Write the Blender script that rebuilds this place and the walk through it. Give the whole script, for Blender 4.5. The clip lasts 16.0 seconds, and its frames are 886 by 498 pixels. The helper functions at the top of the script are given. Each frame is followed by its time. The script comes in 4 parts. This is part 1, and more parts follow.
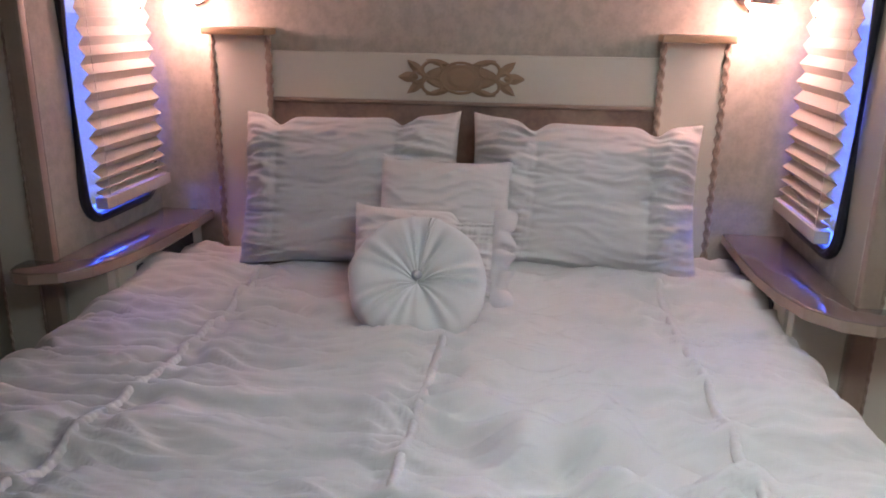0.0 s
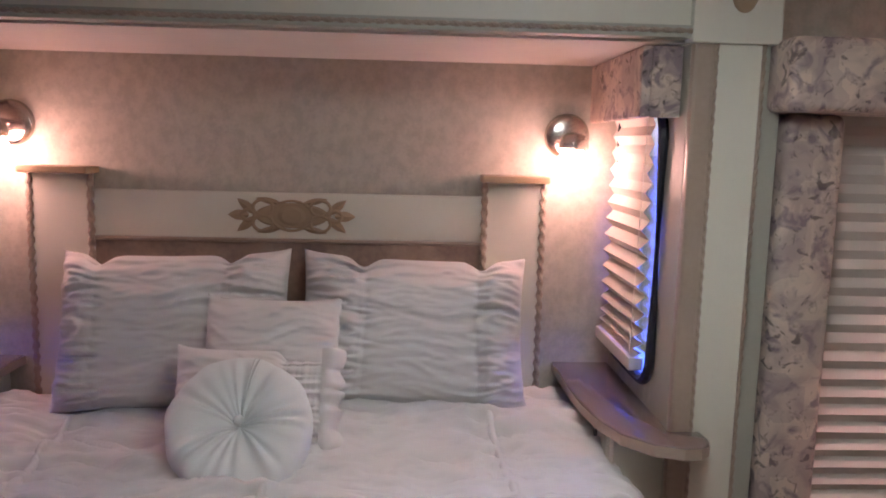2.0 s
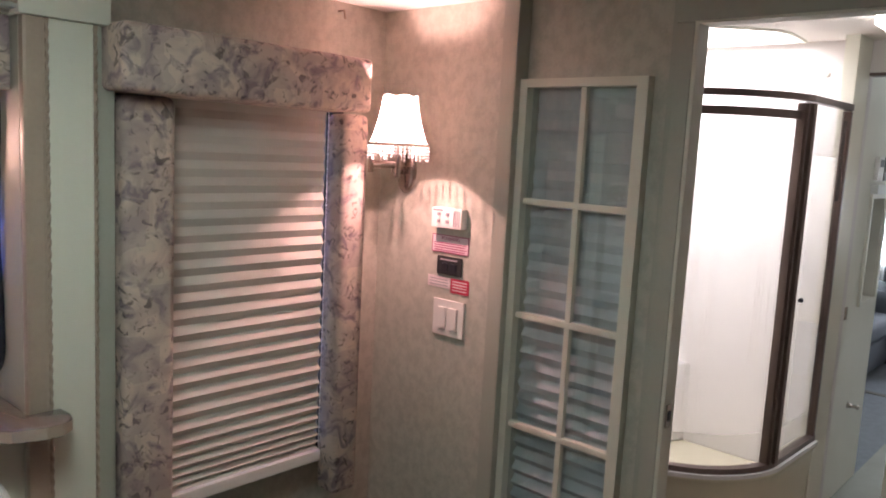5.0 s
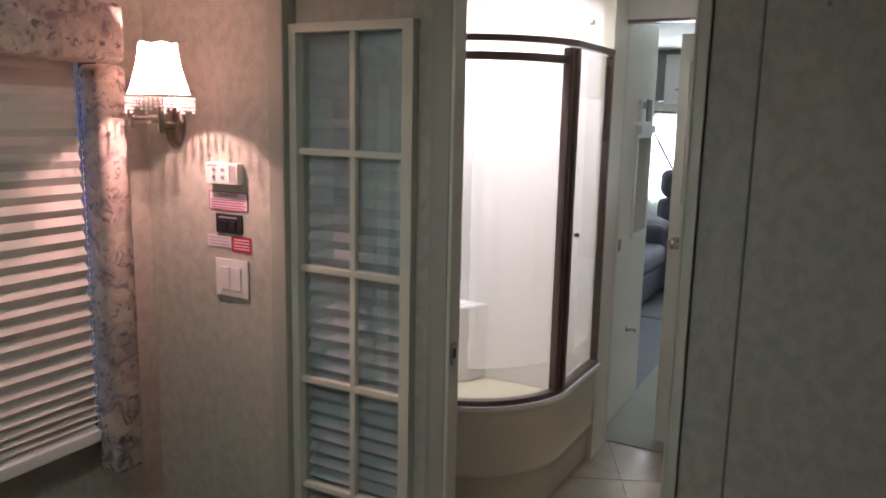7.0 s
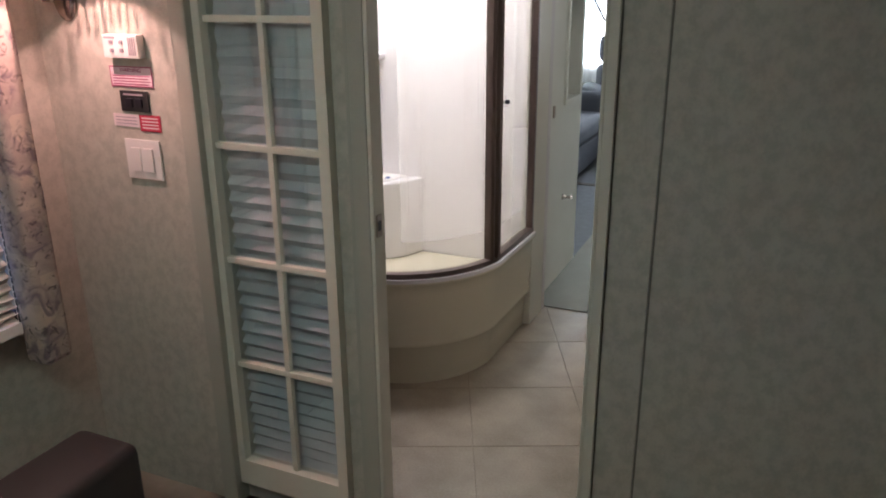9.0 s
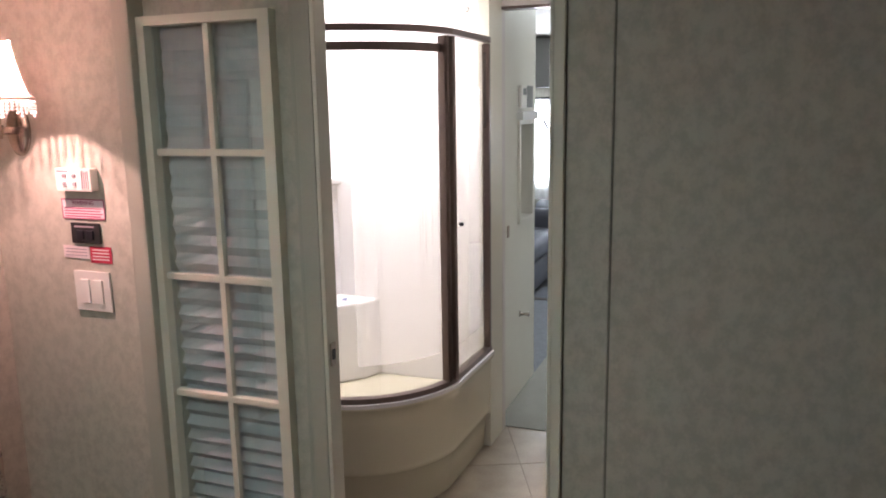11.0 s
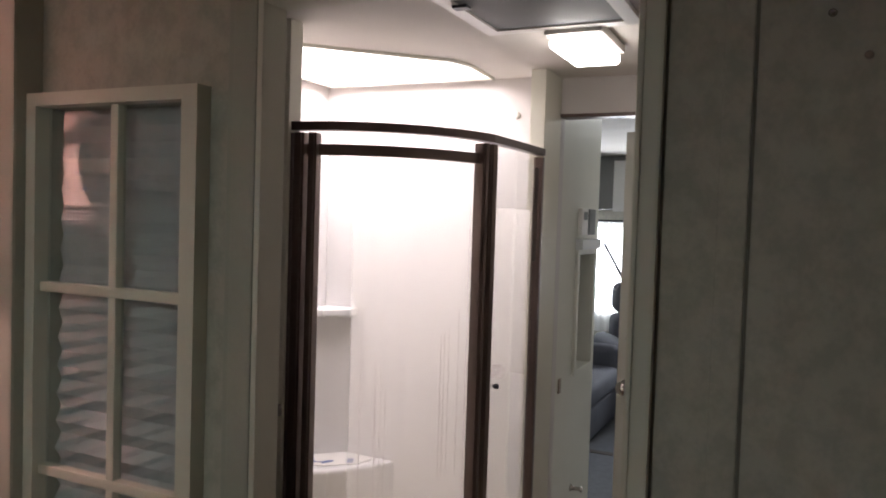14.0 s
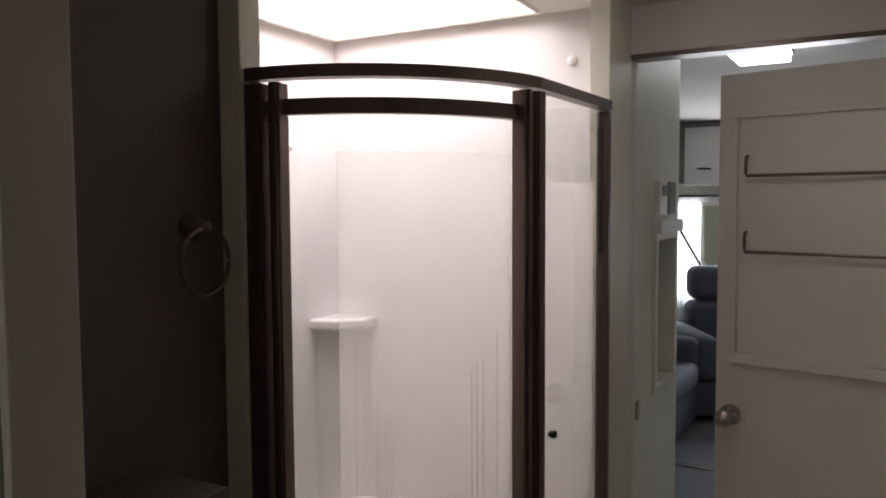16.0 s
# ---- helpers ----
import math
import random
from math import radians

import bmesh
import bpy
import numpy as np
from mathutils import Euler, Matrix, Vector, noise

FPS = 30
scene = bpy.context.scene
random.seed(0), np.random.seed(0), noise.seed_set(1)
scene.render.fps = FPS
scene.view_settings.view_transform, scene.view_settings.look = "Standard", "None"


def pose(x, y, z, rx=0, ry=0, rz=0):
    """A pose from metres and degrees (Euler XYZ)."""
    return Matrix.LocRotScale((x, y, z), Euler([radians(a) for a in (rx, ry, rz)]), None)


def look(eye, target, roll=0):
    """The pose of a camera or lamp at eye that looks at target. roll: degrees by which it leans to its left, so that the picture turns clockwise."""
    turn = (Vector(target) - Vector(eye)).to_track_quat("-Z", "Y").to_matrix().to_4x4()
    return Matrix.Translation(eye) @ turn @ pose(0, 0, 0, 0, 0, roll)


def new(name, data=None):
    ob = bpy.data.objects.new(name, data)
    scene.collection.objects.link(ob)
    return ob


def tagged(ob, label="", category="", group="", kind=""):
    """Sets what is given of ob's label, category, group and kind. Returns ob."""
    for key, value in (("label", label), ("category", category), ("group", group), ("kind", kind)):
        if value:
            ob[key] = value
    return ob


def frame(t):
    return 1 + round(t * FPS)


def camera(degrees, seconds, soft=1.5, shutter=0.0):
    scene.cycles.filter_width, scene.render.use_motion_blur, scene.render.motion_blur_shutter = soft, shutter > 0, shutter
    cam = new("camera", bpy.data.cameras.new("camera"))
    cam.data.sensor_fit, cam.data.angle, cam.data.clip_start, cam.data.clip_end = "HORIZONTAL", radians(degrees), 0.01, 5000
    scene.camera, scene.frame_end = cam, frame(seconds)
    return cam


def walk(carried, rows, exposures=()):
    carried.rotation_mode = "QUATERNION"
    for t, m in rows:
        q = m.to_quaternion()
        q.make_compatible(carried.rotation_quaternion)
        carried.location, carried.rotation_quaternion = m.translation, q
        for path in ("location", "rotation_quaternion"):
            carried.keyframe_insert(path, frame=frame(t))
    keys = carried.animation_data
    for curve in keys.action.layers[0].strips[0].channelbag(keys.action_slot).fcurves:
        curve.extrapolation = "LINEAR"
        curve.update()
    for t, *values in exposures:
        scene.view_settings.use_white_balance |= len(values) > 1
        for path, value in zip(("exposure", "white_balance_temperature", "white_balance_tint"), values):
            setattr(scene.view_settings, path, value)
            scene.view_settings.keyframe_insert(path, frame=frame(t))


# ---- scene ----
from mathutils import bvhtree

cam = camera(60.0, 16.0, 1.9)
PATH = [
    (0, (0.28, 0.123, 1.596), (0.033, 2.019, 1.008), 0.8),
    (0.5, (0.252, 0.129, 1.603), (0.15, 2.066, 1.114), 1.1),
    (1, (0.31, 0.137, 1.6), (0.225, 2.103, 1.239), 0.8),
    (1.5, (0.325, 0.14, 1.617), (0.301, 2.12, 1.335), 1.1),
    (2, (0.377, 0.13, 1.628), (0.46, 2.11, 1.362), 1.4),
    (2.5, (0.35, 0.125, 1.621), (0.703, 2.076, 1.363), 2.5),
    (3, (0.325, 0.149, 1.601), (1.001, 2.015, 1.359), 3.3),
    (3.5, (0.351, 0.133, 1.615), (1.274, 1.889, 1.355), 3.3),
    (4, (0.342, 0.124, 1.62), (1.516, 1.722, 1.356), 3.3),
    (4.5, (0.335, 0.098, 1.642), (1.699, 1.534, 1.362), 3.3),
    (5, (0.366, 0.028, 1.625), (1.837, 1.359, 1.368), 3.0),
    (5.2, (0.372, 0.006, 1.614), (1.883, 1.294, 1.369), 2.9),
    (7.3, (0.458, -0.036, 1.597), (2.21, 0.845, 1.205), 1.1),
    (7.5, (0.471, -0.04, 1.594), (2.222, 0.821, 1.155), 1.1),
    (8, (0.509, -0.053, 1.568), (2.24, 0.773, 1.002), 0.7),
    (8.2, (0.51, -0.055, 1.561), (2.228, 0.756, 0.937), 0.4),
    (10.3, (0.506, -0.089, 1.578), (2.258, 0.645, 0.954), -0.7),
    (10.5, (0.525, -0.069, 1.577), (2.311, 0.653, 1.037), -0.9),
    (11, (0.521, -0.083, 1.597), (2.357, 0.621, 1.232), -0.9),
    (11.5, (0.523, -0.083, 1.607), (2.391, 0.592, 1.374), -0.9),
    (12, (0.59, -0.048, 1.619), (2.47, 0.612, 1.454), -0.2),
    (12.5, (0.693, 0.004, 1.608), (2.578, 0.662, 1.492), 0.4),
    (13, (0.839, 0.044, 1.609), (2.715, 0.731, 1.522), 1.0),
    (13.5, (1.009, 0.091, 1.606), (2.868, 0.826, 1.55), 1.6),
    (14, (1.217, 0.105, 1.633), (3.025, 0.957, 1.556), 1.8),
    (14.5, (1.385, 0.145, 1.619), (3.149, 1.085, 1.548), 1.9),
    (15, (1.575, 0.163, 1.637), (3.285, 1.197, 1.543), 1.0),
    (15.5, (1.742, 0.244, 1.63), (3.451, 1.28, 1.548), 0.2),
    (16, (1.852, 0.334, 1.633), (3.588, 1.321, 1.51), -0.3),
]
EXPOSURES = [
    (0, 0.48, 6150, 24), (1, 0.32, 6350, 28), (2, 0.40, 6400, 28), (3, 0.52, 6300, 21), (4, 0.66, 6200, 14), (5, 0.50, 6200, 11), (7.5, 0.24, 6100, 9),
    (8.2, 0.22, 6100, 9), (10.3, 0.98, 6200, 11), (11, 0.85, 6250, 12), (11.5, 0.58, 6300, 12), (12.5, 0.1, 6500, 14), (13.5, 0.05, 6500, 14), (14.5, -0.45, 6500, 14), (16, -0.76, 6500, 14),
]
walk(cam, [(t, look(eye, target, roll)) for t, eye, target, roll in PATH], EXPOSURES)

# ---- light ----
world = bpy.data.worlds.new("world")
scene.world = world
world.use_nodes = True
sky = world.node_tree.nodes.new("ShaderNodeTexSky")
sky.sky_type, sky.sun_disc, sky.sun_elevation, sky.sun_rotation = "NISHITA", False, radians(48), radians(200)
world.node_tree.links.new(sky.outputs[0], world.node_tree.nodes["Background"].inputs[0])
world.node_tree.nodes["Background"].inputs[1].default_value = 0.12
sun_data = bpy.data.lights.new("sun", "SUN")
sun_data.energy, sun_data.angle, sun_data.color = 2.5, radians(0.5), (1, 0.95, 0.88)
sun = new("sun", sun_data)
sun.matrix_world = look((2, -4, 9), (3.2, 0.5, 1))


def area_lamp(name, eye, target, w, h, watts, color):
    data = bpy.data.lights.new(name, "AREA")
    data.shape, data.size, data.size_y, data.energy, data.color = "RECTANGLE", w, h, watts, color
    ob = new(name, data)
    ob.matrix_world = look(eye, target)
    return ob


BLUE = (0.04, 0.11, 1.0)
area_lamp("sky_window_right", (1.05, 2.10, 1.385), (0.45, 2.10, 1.385), 0.34, 0.64, 12, BLUE)
area_lamp("sky_window_left", (-0.98, 2.10, 1.385), (-0.38, 2.10, 1.385), 0.34, 0.64, 12, BLUE)
area_lamp("sky_window_front", (1.62, 2.10, 1.15), (1.62, 0.0, 1.0), 0.48, 1.0, 0.12, BLUE)
area_lamp("skylight_lamp", (3.60, 1.57, 2.32), (3.60, 1.57, 0), 0.62, 0.66, 21, (1.0, 0.955, 1.0))
area_lamp("living_window_lamp", (8.98, 1.65, 1.18), (6.0, 1.65, 1.18), 2.1, 0.84, 110, (0.86, 0.93, 1.0))


def point_lamp(name, place, watts, color, radius):
    data = bpy.data.lights.new(name, "POINT")
    data.energy, data.color, data.shadow_soft_size = watts, color, radius
    ob = new(name, data)
    ob.location = place
    return ob


WARM = (1.0, 0.56, 0.45)
point_lamp("shade_bulb", (1.935, 1.642, 1.706), 14, (1.0, 0.55, 0.50), 0.008)

# ---- materials ----


def material(name, color, rough=0.6, metal=0.0, second=None, scale=6.0, amount=0.5, fine=120.0, bump=0.15, depth=0.002, stretch=(1, 1, 1), coat=0.0, spec=0.5):
    """A principled surface whose colour drifts between two tones at a broad and a fine scale, with fine relief."""
    m = bpy.data.materials.new(name)
    m.use_nodes = True
    n, l = m.node_tree.nodes, m.node_tree.links
    b = n["Principled BSDF"]
    b.inputs["Roughness"].default_value, b.inputs["Metallic"].default_value = rough, metal
    b.inputs["Coat Weight"].default_value, b.inputs["Specular IOR Level"].default_value = coat, spec
    co, mp = n.new("ShaderNodeTexCoord"), n.new("ShaderNodeMapping")
    mp.inputs["Scale"].default_value = stretch
    l.new(co.outputs["Object"], mp.inputs[0])
    big, small = n.new("ShaderNodeTexNoise"), n.new("ShaderNodeTexNoise")
    big.inputs["Scale"].default_value, big.inputs["Detail"].default_value = scale, 5
    small.inputs["Scale"].default_value, small.inputs["Detail"].default_value = fine, 3
    for t in (big, small):
        l.new(mp.outputs[0], t.inputs["Vector"])
    add = n.new("ShaderNodeMath")
    add.operation = "MULTIPLY_ADD"
    add.inputs[1].default_value = 0.4
    l.new(small.outputs[0], add.inputs[0])
    l.new(big.outputs[0], add.inputs[2])
    ramp = n.new("ShaderNodeMapRange")
    ramp.inputs[1].default_value, ramp.inputs[2].default_value, ramp.inputs[4].default_value = 0.45, 0.95, amount
    l.new(add.outputs[0], ramp.inputs[0])
    mix = n.new("ShaderNodeMix")
    mix.data_type = "RGBA"
    mix.inputs[6].default_value = (*color, 1)
    mix.inputs[7].default_value = (*(second or [c * 0.7 for c in color]), 1)
    l.new(ramp.outputs[0], mix.inputs[0])
    l.new(mix.outputs[2], b.inputs["Base Color"])
    bp = n.new("ShaderNodeBump")
    bp.inputs["Strength"].default_value, bp.inputs["Distance"].default_value = bump, depth
    l.new(small.outputs[0], bp.inputs["Height"])
    l.new(bp.outputs[0], b.inputs["Normal"])
    return m


def floral(name, tint=1.0):
    """Cream cloth printed with mauve, slate and brown blossoms and scrolls."""
    m = material(name, (0.62 * tint, 0.53 * tint, 0.42 * tint), 0.85, fine=500, bump=0.3)
    n, l = m.node_tree.nodes, m.node_tree.links
    b = n["Principled BSDF"]
    co = n.new("ShaderNodeTexCoord")
    layers = [((0.64, 0.51, 0.42), None, 0, 0, 0), ((0.36, 0.28, 0.25), 8.0, 0.46, 0.62, 0.7), ((0.19, 0.145, 0.17), 17.0, 0.52, 0.64, 0.8), ((0.06, 0.045, 0.05), 36.0, 0.57, 0.66, 0.75), ((0.58, 0.48, 0.39), 5.0, 0.54, 0.62, 0.7)]
    last = None
    for k, (col, sc, lo, hi, most) in enumerate(layers):
        if sc is None:
            rgb = n.new("ShaderNodeRGB")
            rgb.outputs[0].default_value = (*[c * tint for c in col], 1)
            last = rgb.outputs[0]
            continue
        mp = n.new("ShaderNodeMapping")
        mp.inputs["Location"].default_value = (k * 3.7, k * 1.9, k * 5.1)
        l.new(co.outputs["Object"], mp.inputs[0])
        no = n.new("ShaderNodeTexNoise")
        no.inputs["Scale"].default_value, no.inputs["Detail"].default_value, no.inputs["Distortion"].default_value = sc, 4, 1.2
        l.new(mp.outputs[0], no.inputs["Vector"])
        r = n.new("ShaderNodeMapRange")
        r.inputs[1].default_value, r.inputs[2].default_value, r.inputs[4].default_value = lo, hi, most
        l.new(no.outputs[0], r.inputs[0])
        mx = n.new("ShaderNodeMix")
        mx.data_type = "RGBA"
        l.new(r.outputs[0], mx.inputs[0])
        l.new(last, mx.inputs[6])
        mx.inputs[7].default_value = (*[c * tint for c in col], 1)
        last = mx.outputs[2]
    patch, cut, tone = n.new("ShaderNodeTexVoronoi"), n.new("ShaderNodeMapRange"), n.new("ShaderNodeMix")
    patch.distance, patch.inputs["Scale"].default_value = "CHEBYCHEV", 9.0
    l.new(co.outputs["Object"], patch.inputs["Vector"])
    cut.inputs[1].default_value, cut.inputs[2].default_value, cut.inputs[4].default_value = 0.58, 0.62, 0.3
    l.new(patch.outputs["Color"], cut.inputs[0])
    tone.data_type = "RGBA"
    tone.inputs[7].default_value = (0.27 * tint, 0.20 * tint, 0.22 * tint, 1)
    l.new(cut.outputs[0], tone.inputs[0])
    l.new(last, tone.inputs[6])
    l.new(tone.outputs[2], b.inputs["Base Color"])
    return m


def glowing(name, color, strength):
    m = bpy.data.materials.new(name)
    m.use_nodes = True
    b = m.node_tree.nodes["Principled BSDF"]
    b.inputs["Base Color"].default_value = (*color, 1)
    b.inputs["Emission Color"].default_value, b.inputs["Emission Strength"].default_value = (*color, 1), strength
    return m


def glassy(name, color=(1, 1, 1), rough=0.0, base=0.04):
    """Thin clear sheet: mostly see-through, with a mirror's share by Fresnel."""
    m = bpy.data.materials.new(name)
    m.use_nodes = True
    n, l = m.node_tree.nodes, m.node_tree.links
    out = n["Material Output"]
    t, g, f, mx = n.new("ShaderNodeBsdfTransparent"), n.new("ShaderNodeBsdfGlossy"), n.new("ShaderNodeLayerWeight"), n.new("ShaderNodeMixShader")
    p, r = n.new("ShaderNodeMath"), n.new("ShaderNodeMath")
    t.inputs[0].default_value = (*color, 1)
    g.inputs["Roughness"].default_value = rough
    p.operation, p.inputs[1].default_value = "POWER", 4.0
    r.operation, r.inputs[1].default_value, r.inputs[2].default_value = "MULTIPLY_ADD", 0.6, base
    l.new(f.outputs["Facing"], p.inputs[0])
    l.new(p.outputs[0], r.inputs[0])
    l.new(r.outputs[0], mx.inputs[0])
    l.new(t.outputs[0], mx.inputs[1])
    l.new(g.outputs[0], mx.inputs[2])
    l.new(mx.outputs[0], out.inputs[0])
    return m


def sheer(name, color, share=0.5, scale=60):
    """Cloth that lets part of the light through."""
    m = material(name, color, 0.9, fine=scale * 6, bump=0.2, amount=0.15)
    n, l = m.node_tree.nodes, m.node_tree.links
    t, mx = n.new("ShaderNodeBsdfTranslucent"), n.new("ShaderNodeMixShader")
    t.inputs[0].default_value = (*color, 1)
    mx.inputs[0].default_value = share
    l.new(n["Principled BSDF"].outputs[0], mx.inputs[1])
    l.new(t.outputs[0], mx.inputs[2])
    l.new(mx.outputs[0], n["Material Output"].inputs[0])
    return m


def frosted(name, color, clear):
    """Etched glass: scatters most of the light, lets a share straight through."""
    m = bpy.data.materials.new(name)
    m.use_nodes = True
    n, l = m.node_tree.nodes, m.node_tree.links
    a, b, mx = n.new("ShaderNodeBsdfTranslucent"), n.new("ShaderNodeBsdfTransparent"), n.new("ShaderNodeMixShader")
    a.inputs[0].default_value = (*color, 1)
    mx.inputs[0].default_value = clear
    l.new(a.outputs[0], mx.inputs[1])
    l.new(b.outputs[0], mx.inputs[2])
    l.new(mx.outputs[0], n["Material Output"].inputs[0])
    return m


WALL = material("wallpaper", (0.51, 0.485, 0.41), 0.75, second=(0.33, 0.315, 0.26), scale=30, amount=0.48, fine=130, bump=0.3, stretch=(1, 1, 0.9))
for node in WALL.node_tree.nodes:
    if node.bl_idname == "ShaderNodeMapRange":
        node.inputs[1].default_value, node.inputs[2].default_value = 0.58, 0.84
BATHWALL = material("bath_vinyl", (0.67, 0.63, 0.60), 0.6, second=(0.60, 0.56, 0.53), amount=0.4, bump=0.1)
# darker vinyl that holds the shade on the towel-ring wall in its colour
SHADEDWALL = material("shade_toned_vinyl", (0.10, 0.075, 0.06), 0.6, second=(0.07, 0.052, 0.04), amount=0.5, bump=0.1)
CEIL = material("ceiling_vinyl", (0.74, 0.69, 0.63), 0.8, amount=0.2, fine=220, bump=0.2)
CREAM = material("cream_paint", (0.69, 0.67, 0.57), 0.45, second=(0.63, 0.60, 0.50), amount=0.4, fine=60, bump=0.05)
TAUPE = material("taupe_trim", (0.40, 0.31, 0.24), 0.4, second=(0.28, 0.21, 0.16), amount=0.6, fine=90)
SAGE = material("sage_trim", (0.42, 0.41, 0.34), 0.5, second=(0.34, 0.33, 0.28), amount=0.5)
GOLD = material("tan_applique", (0.36, 0.26, 0.16), 0.55, second=(0.26, 0.18, 0.11), amount=0.5, fine=300, bump=0.4)
WOODCAP = material("pale_wood", (0.50, 0.36, 0.22), 0.4, second=(0.36, 0.24, 0.14), stretch=(1, 8, 8), scale=4, amount=0.7)
SHELF = material("shelf_laminate", (0.19, 0.145, 0.13), 0.16, second=(0.14, 0.105, 0.095), stretch=(14, 2, 2), scale=3, amount=0.8, bump=0.05, coat=0.5)
FLORAL = floral("floral_cloth")
HEADCLOTH = material("brown_print_cloth", (0.44, 0.32, 0.24), 0.85, second=(0.20, 0.14, 0.13), scale=6, amount=1.0, fine=60, bump=0.2)
BLIND = material("pleated_blind", (0.62, 0.57, 0.51), 0.85, amount=0.15, fine=360, bump=0.2)
BLACK = material("black_frame", (0.012, 0.013, 0.02), 0.4, amount=0.3)
WHITECLOTH = material("white_cotton", (0.73, 0.71, 0.69), 0.95, second=(0.64, 0.62, 0.61), scale=5, amount=0.3, fine=420, bump=0.3, depth=0.001, spec=0.2)
VELVET = material("ice_velvet", (0.75, 0.77, 0.755), 0.8, second=(0.66, 0.69, 0.68), scale=14, amount=0.5, fine=300, bump=0.3, spec=0.3)
CHROME = material("brushed_nickel", (0.55, 0.50, 0.46), 0.22, 1.0, amount=0.2, bump=0.02)
BRONZE = material("bronze_aluminium", (0.15, 0.108, 0.094), 0.35, 0.7, amount=0.3, bump=0.03, stretch=(8, 8, 1))
ACRYLIC = material("white_acrylic", (0.79, 0.765, 0.755), 0.18, second=(0.75, 0.725, 0.71), amount=0.3, bump=0.01, coat=0.3)
TUB = material("bone_acrylic", (0.66, 0.61, 0.46), 0.25, second=(0.62, 0.57, 0.45), amount=0.4, bump=0.01, coat=0.3)
GLASS = glassy("clear_glass")
LITEGLASS = glassy("cabinet_glass", (0.96, 0.98, 0.98), 0.02, 0.16)
FROST = frosted("etched_glass", (0.90, 0.87, 0.83), 0.80)
DIMGLASS = glassy("shower_glass", (0.97, 0.97, 0.96))
PLASTIC = material("white_plastic", (0.78, 0.74, 0.70), 0.35, amount=0.15, bump=0.02)
DARKPL = material("black_plastic", (0.02, 0.02, 0.022), 0.3, amount=0.2)
PINK = material("pink_label", (0.80, 0.64, 0.69), 0.5, amount=0.2)
MAGENTA = material("magenta_ink", (0.35, 0.05, 0.14), 0.5, amount=0.2)
RED = material("red_label", (0.50, 0.025, 0.07), 0.5, amount=0.2)
PALEINK = material("pale_ink", (0.76, 0.64, 0.65), 0.5, amount=0.2)
ETCHLINE = frosted("etched_line", (0.66, 0.62, 0.58), 0.40)
GREYINK = material("grey_ink", (0.35, 0.30, 0.33), 0.5, amount=0.2)
TILE = material("beige_tile", (0.45, 0.37, 0.28), 0.4, second=(0.27, 0.215, 0.155), scale=5, amount=1.0, bump=0.08)
GROUT = material("grout", (0.33, 0.265, 0.20), 0.9)
HALLVINYL = material("hall_vinyl", (0.30, 0.295, 0.26), 0.75, second=(0.24, 0.235, 0.21), scale=5, amount=0.7, spec=0.15)
CARPET = material("blue_grey_carpet", (0.20, 0.21, 0.24), 0.95, second=(0.13, 0.14, 0.16), scale=20, amount=0.6, fine=400, bump=0.6, depth=0.004)
BEIGECARPET = material("beige_carpet", (0.36, 0.30, 0.24), 0.95, scale=20, amount=0.5, fine=400, bump=0.6, depth=0.004)
SOFA = material("slate_upholstery", (0.10, 0.105, 0.13), 0.85, second=(0.06, 0.065, 0.085), fine=260, bump=0.4)
STOOL = material("dark_brown_upholstery", (0.040, 0.030, 0.028), 0.65, amount=0.5, fine=200, bump=0.3)
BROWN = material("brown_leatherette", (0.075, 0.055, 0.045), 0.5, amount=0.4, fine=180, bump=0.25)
WHITEDOOR = material("ivory_door", (0.72, 0.70, 0.63), 0.5, second=(0.66, 0.64, 0.56), amount=0.5, fine=50, bump=0.08)
GREYCAB = material("grey_cabinet", (0.22, 0.22, 0.22), 0.6, amount=0.4)
WHITECAB = material("white_cabinet", (0.72, 0.72, 0.70), 0.5, amount=0.2)
CURTAIN = sheer("pale_curtain", (0.80, 0.80, 0.78), 0.5)
SHADE = sheer("silk_shade", (0.93, 0.87, 0.81), 0.9)
BEAD = material("crystal_bead", (0.82, 0.78, 0.76), 0.1, amount=0.2, coat=0.6)
BULB = glowing("frosted_bulb", WARM, 43)
DIFFUSER = glowing("lit_diffuser", (1.0, 0.97, 0.92), 12)
# glow of an added, unseen bedroom fill light
BEDFILL = glowing("bedroom_fill_diffuser", (0.84, 1.0, 0.92), 20)
HALLLIGHT = glowing("lit_hall_diffuser", (0.93, 1.0, 0.98), 18)
SHADECLOTH = material("blue_grey_shade", (0.58, 0.62, 0.64), 0.85, second=(0.46, 0.50, 0.53), scale=3, stretch=(1, 9, 0.5), amount=0.8, fine=300, bump=0.2)
DARKLINE = material("dark_joint", (0.20, 0.185, 0.155), 0.7, amount=0.4)
FIG_BLUE = material("blue_print", (0.08, 0.12, 0.30), 0.6)

# ---- shaping helpers ----


def part(name, bm, mat, parent=None, label=""):
    me = bpy.data.meshes.new(name)
    bmesh.ops.recalc_face_normals(bm, faces=bm.faces)
    bm.to_mesh(me)
    bm.free()
    me.materials.append(mat)
    ob = new(name, me)
    if parent:
        ob.parent = parent
        ob.matrix_parent_inverse = parent.matrix_basis.inverted()
    if label:
        ob["label"] = label
    return ob


def thing(name, place, label, category, group="", kind=""):
    ob = new(name)
    ob.empty_display_size = 0.05
    ob.location = place
    ob.matrix_basis = Matrix.Translation(place)
    return tagged(ob, label, category, group, kind)


